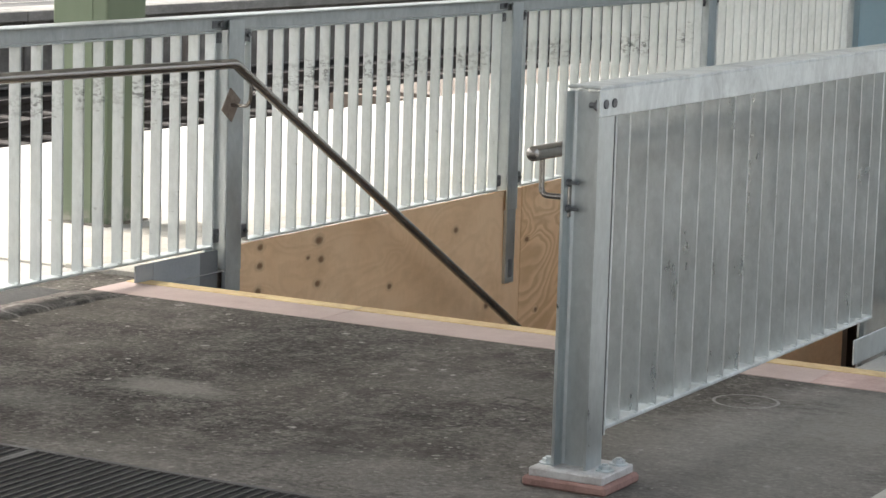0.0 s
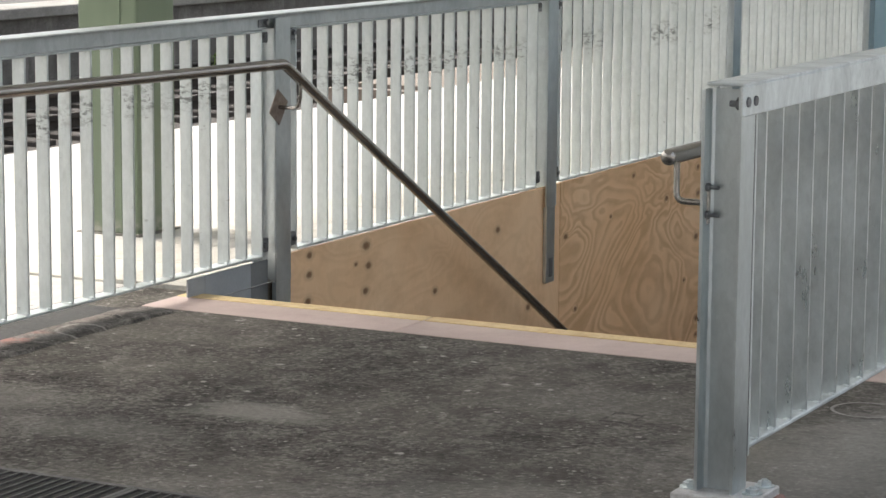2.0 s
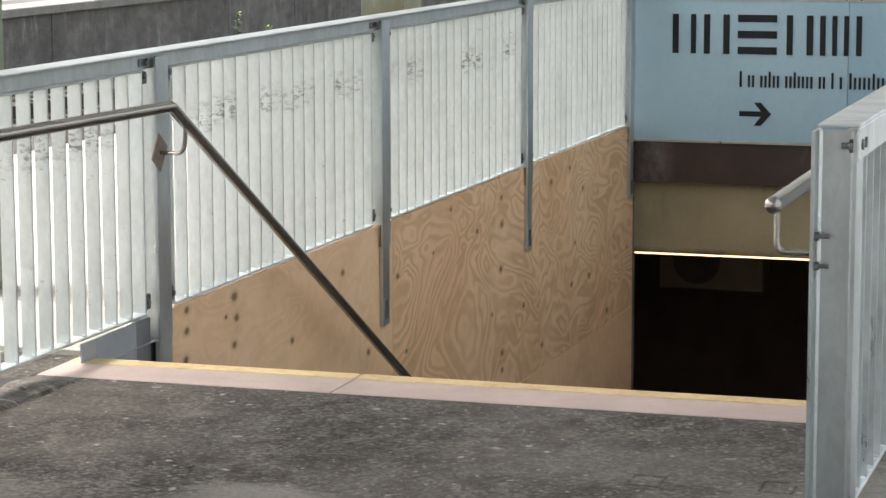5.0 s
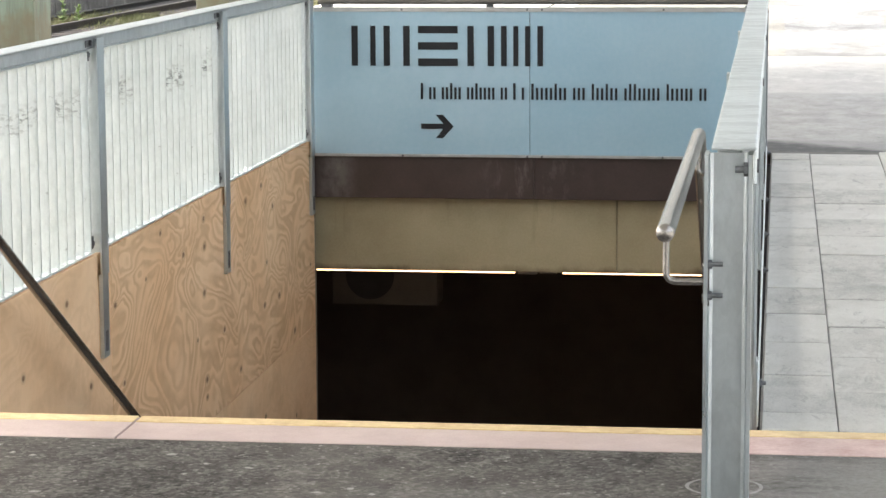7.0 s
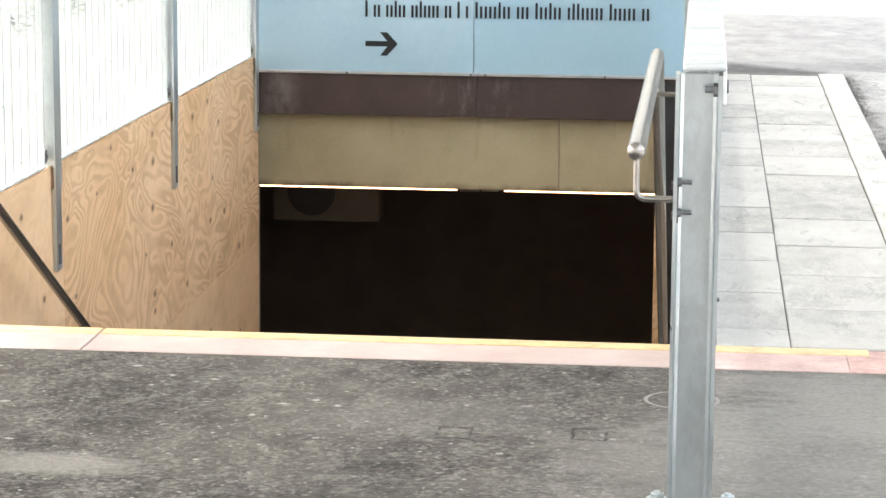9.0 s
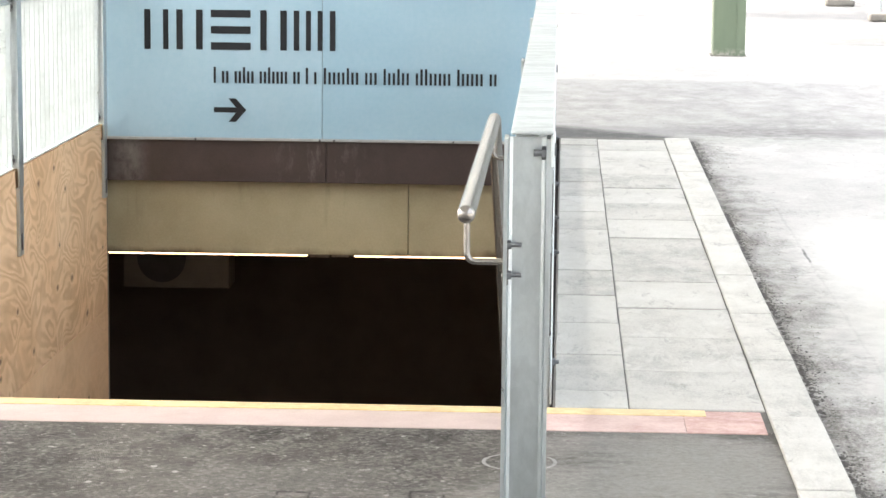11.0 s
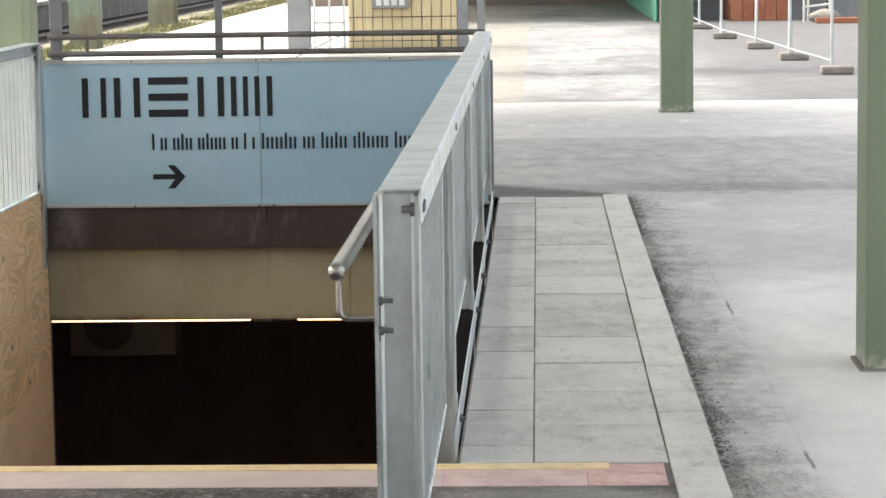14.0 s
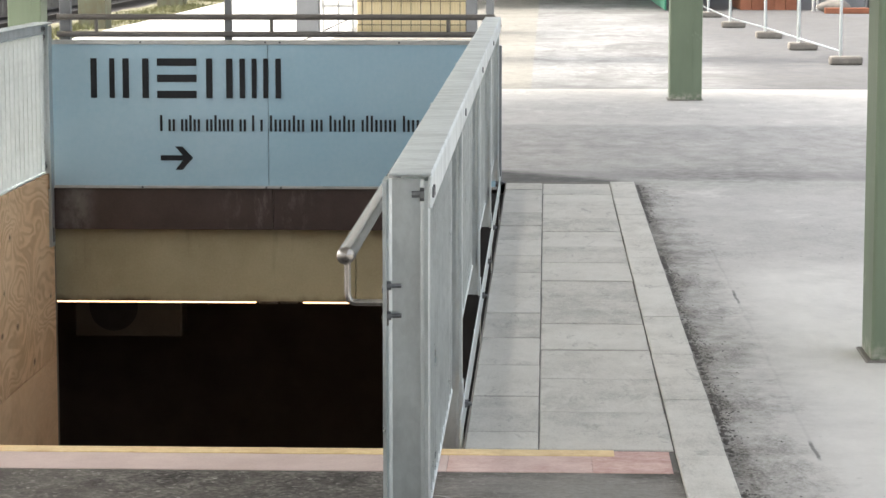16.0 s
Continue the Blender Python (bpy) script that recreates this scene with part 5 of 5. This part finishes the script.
def weed(x, y, z, h, n, seed):
    """A spindly weed: a thin stem with small folded leaves."""
    rg = random.Random(seed)
    w = thing("weed", "small green weed growing by the track", "plant", "weeds", at=(x, y, z))
    b = bmesh.new()
    tube_along(b, [(0, 0, 0), (0.02, 0.01, h * 0.4), (0.0, 0.03, h * 0.75), (0.03, 0.02, h)], 0.008, 6)
    part("stem", b, LEAF, w)
    b = bmesh.new()
    for k in range(n):
        t = rg.uniform(0.15, 1.0)
        a, s = rg.uniform(0, 6.28), rg.uniform(0.05, 0.11) * (1.25 - 0.6 * t)
        p = Vector((0.02 * t, 0.02, h * t))
        d = Vector((math.cos(a), math.sin(a), rg.uniform(-0.1, 0.6))).normalized()
        side = d.cross(Vector((0, 0, 1))).normalized() * s * 0.35
        quad(b, [p, p + d * s * 0.6 + side, p + d * s * 1.4, p + d * s * 0.6 - side])
    part("leaves", b, LEAF, w)


for x, y, h, n in ((-12.1, 30.9, 0.56, 70), (-12.2, 30.4, 0.16, 30), (-11.95, 31.9, 0.26, 45), (-11.5, 41.8, 0.62, 110), (-11.4, 42.6, 0.4, 70), (-12.2, 19.0, 0.2, 24)):
    weed(x, y, BED_Z + 0.05, h, n, int(y * 10))

# ---- shelter with yellow cladding on the far platform ----
shelter = thing("shelter", "platform shelter with grey posts and yellow ribbed cladding", "shelter", at=(-0.1, 33.6, 0))
for x0, x1, h in ((-0.71, -0.33, 3.0), (2.15, 2.34, 3.0), (2.49, 2.62, 3.0)):
    bm = bmesh.new()
    box(bm, x0, x1, 0.0, 0.3, 0, h, 0.01)
    part("post", bm, GREY_PAINT, shelter)
bm = bmesh.new()
for k in range(38):
    x = 0.33 + k * 0.048
    box(bm, x, x + 0.030, -0.02, 0.02, 0.05, 2.6)
box(bm, 0.32, 2.15, 0.021, 0.05, 0.0, 2.6)
part("cladding", bm, YELLOW_WALL, shelter, "yellow ribbed cladding")
for k in range(11):
    bm = bmesh.new()
    box(bm, 0.40 + k * 0.165, 0.409 + k * 0.165, -0.04, -0.03, 0.0, 2.6)
    part("mesh_bar", bm, DARK_METAL, shelter)
for zz in (0.12, 0.52, 0.92):
    bm = bmesh.new()
    box(bm, 0.32, 2.15, -0.045, -0.035, zz, zz + 0.012)
    part("mesh_bar", bm, DARK_METAL, shelter)
bm = bmesh.new()
box(bm, 0.74, 1.35, -0.12, -0.05, 0.67, 1.4, 0.01)
board = part("notice_board", bm, GREY_PAINT, shelter, "grey board with pale pictograms")
for k in range(4):
    bm = bmesh.new()
    box(bm, 0.80 + k * 0.13, 0.89 + k * 0.13, -0.124, -0.12, 0.72, 0.82, 0.0)
    part("pictogram", bm, PALE, board)
for x0 in (-0.19, 0.06, 0.30):
    bm = bmesh.new()
    box(bm, x0, x0 + 0.035, -0.9, -0.86, 0, 2.6, 0.004)
    part("frame_bar", bm, ALU, shelter)
for z0 in (0.02, 0.45, 2.5):
    bm = bmesh.new()
    box(bm, -0.19, 0.335, -0.9, -0.86, z0, z0 + 0.04, 0.004)
    part("frame_bar", bm, ALU, shelter)


# ---- mobile site fence ----
SITE = [(7.20, 23.9), (7.04, 27.75), (6.89, 31.55), (6.64, 35.75), (6.58, 40.8), (6.55, 45.5), (6.52, 50.0)]
for (ax, ay), (bx, by) in zip(SITE, SITE[1:]):
    f = thing("site_fence", "mobile steel mesh fence panel on concrete feet", "fence", "site fence panels")
    for nm, p, q, r in (("upright", (ax, ay + 0.06, 0.06), (ax, ay + 0.06, 2.05), 0.021), ("upright", (bx, by - 0.06, 0.06), (bx, by - 0.06, 2.05), 0.021),
                        ("cross_rail", (ax, ay + 0.06, 0.17), (bx, by - 0.06, 0.17), 0.015), ("cross_rail", (ax, ay + 0.06, 2.03), (bx, by - 0.06, 2.03), 0.018)):
        bm = bmesh.new()
        cyl(bm, p, q, r, 10)
        part(nm, bm, STEEL, f, smooth=True)
    bm = bmesh.new()
    box(bm, ax - 0.15, ax + 0.27, ay - 0.11, ay + 0.11, 0.0, 0.115, 0.03, 2)
    part("foot", bm, CONC_FOOT, f, "worn concrete foot")

# ---- far end: hoarding, rusty boards, site clutter ----
hoard = thing("hoarding", "dark green site hoarding boards", "hoarding")
for k in range(10):
    bm = bmesh.new()
    box(bm, 5.90, 5.94, 44.6 + 2.5 * k, 47.08 + 2.5 * k, 0.02, 2.2, 0.004)
    part("board", bm, GREEN_BOARD, hoard)
rust = thing("site_hut", "rust red boarded site hut", "hut")
for k in range(5):
    bm = bmesh.new()
    box(bm, 7.55 + 0.24 * k, 7.78 + 0.24 * k, 45.2, 45.26, 0.0, 2.6, 0.005)
    part("board", bm, RUST_BOARD, rust)
bm = bmesh.new()
box(bm, 7.55, 8.75, 45.27, 48.0, 0.0, 2.55, 0.01)
part("body", bm, RUST_BOARD, rust)
trestle = thing("trestle", "white tubular steel trestle", "trestle")
for p, q in (((9.02, 44.5, 0), (9.02, 44.5, 0.9)), ((9.55, 44.5, 0.1), (9.55, 44.5, 0.9)), ((9.02, 44.5, 0.55), (9.55, 44.5, 0.55)), ((9.02, 44.5, 0.3), (9.55, 44.5, 0.35)), ((9.15, 44.9, 0), (9.15, 44.9, 0.9))):
    bm = bmesh.new()
    cyl(bm, p, q, 0.028, 8)
    part("tube", bm, PALE, trestle)
bm = bmesh.new()
bmesh.ops.create_icosphere(bm, subdivisions=3, radius=0.3, matrix=Matrix.Translation((9.35, 43.6, 0.12)) @ Matrix.Diagonal((1.1, 0.7, 0.5, 1)))
for v in bm.verts:
    v.co += 0.06 * noise.noise_vector(v.co * 4)
    v.co.z = max(v.co.z, 0.0)
solid("sack", bm, CONC_FOOT, "crumpled pale sack lying on the ground", "sack", smooth=True)
bm = bmesh.new()
box(bm, 9.1, 11.6, 43.0, 43.15, 0.0, 0.12, 0.01)
solid("beam", bm, RUST_BOARD, "red site beam lying on the ground", "beam")
bm = bmesh.new()
box(bm, 9.75, 10.3, 46.0, 46.8, 0.0, 1.3, 0.02)
solid("cabinet", bm, GREY_PAINT, "pale grey site cabinet", "cabinet")
bm = bmesh.new()
box(bm, 10.45, 11.0, 46.2, 46.8, 0.0, 1.0, 0.02)
solid("bin", bm, DARK_METAL, "dark square site waste bin", "bin")
bm = bmesh.new()
box(bm, -3.0, 30.0, 62.0, 62.3, 0.0, 6.0)
solid("backdrop_wall", bm, DARK_WALL, "dark far end wall of the station", "wall", kind="structure")
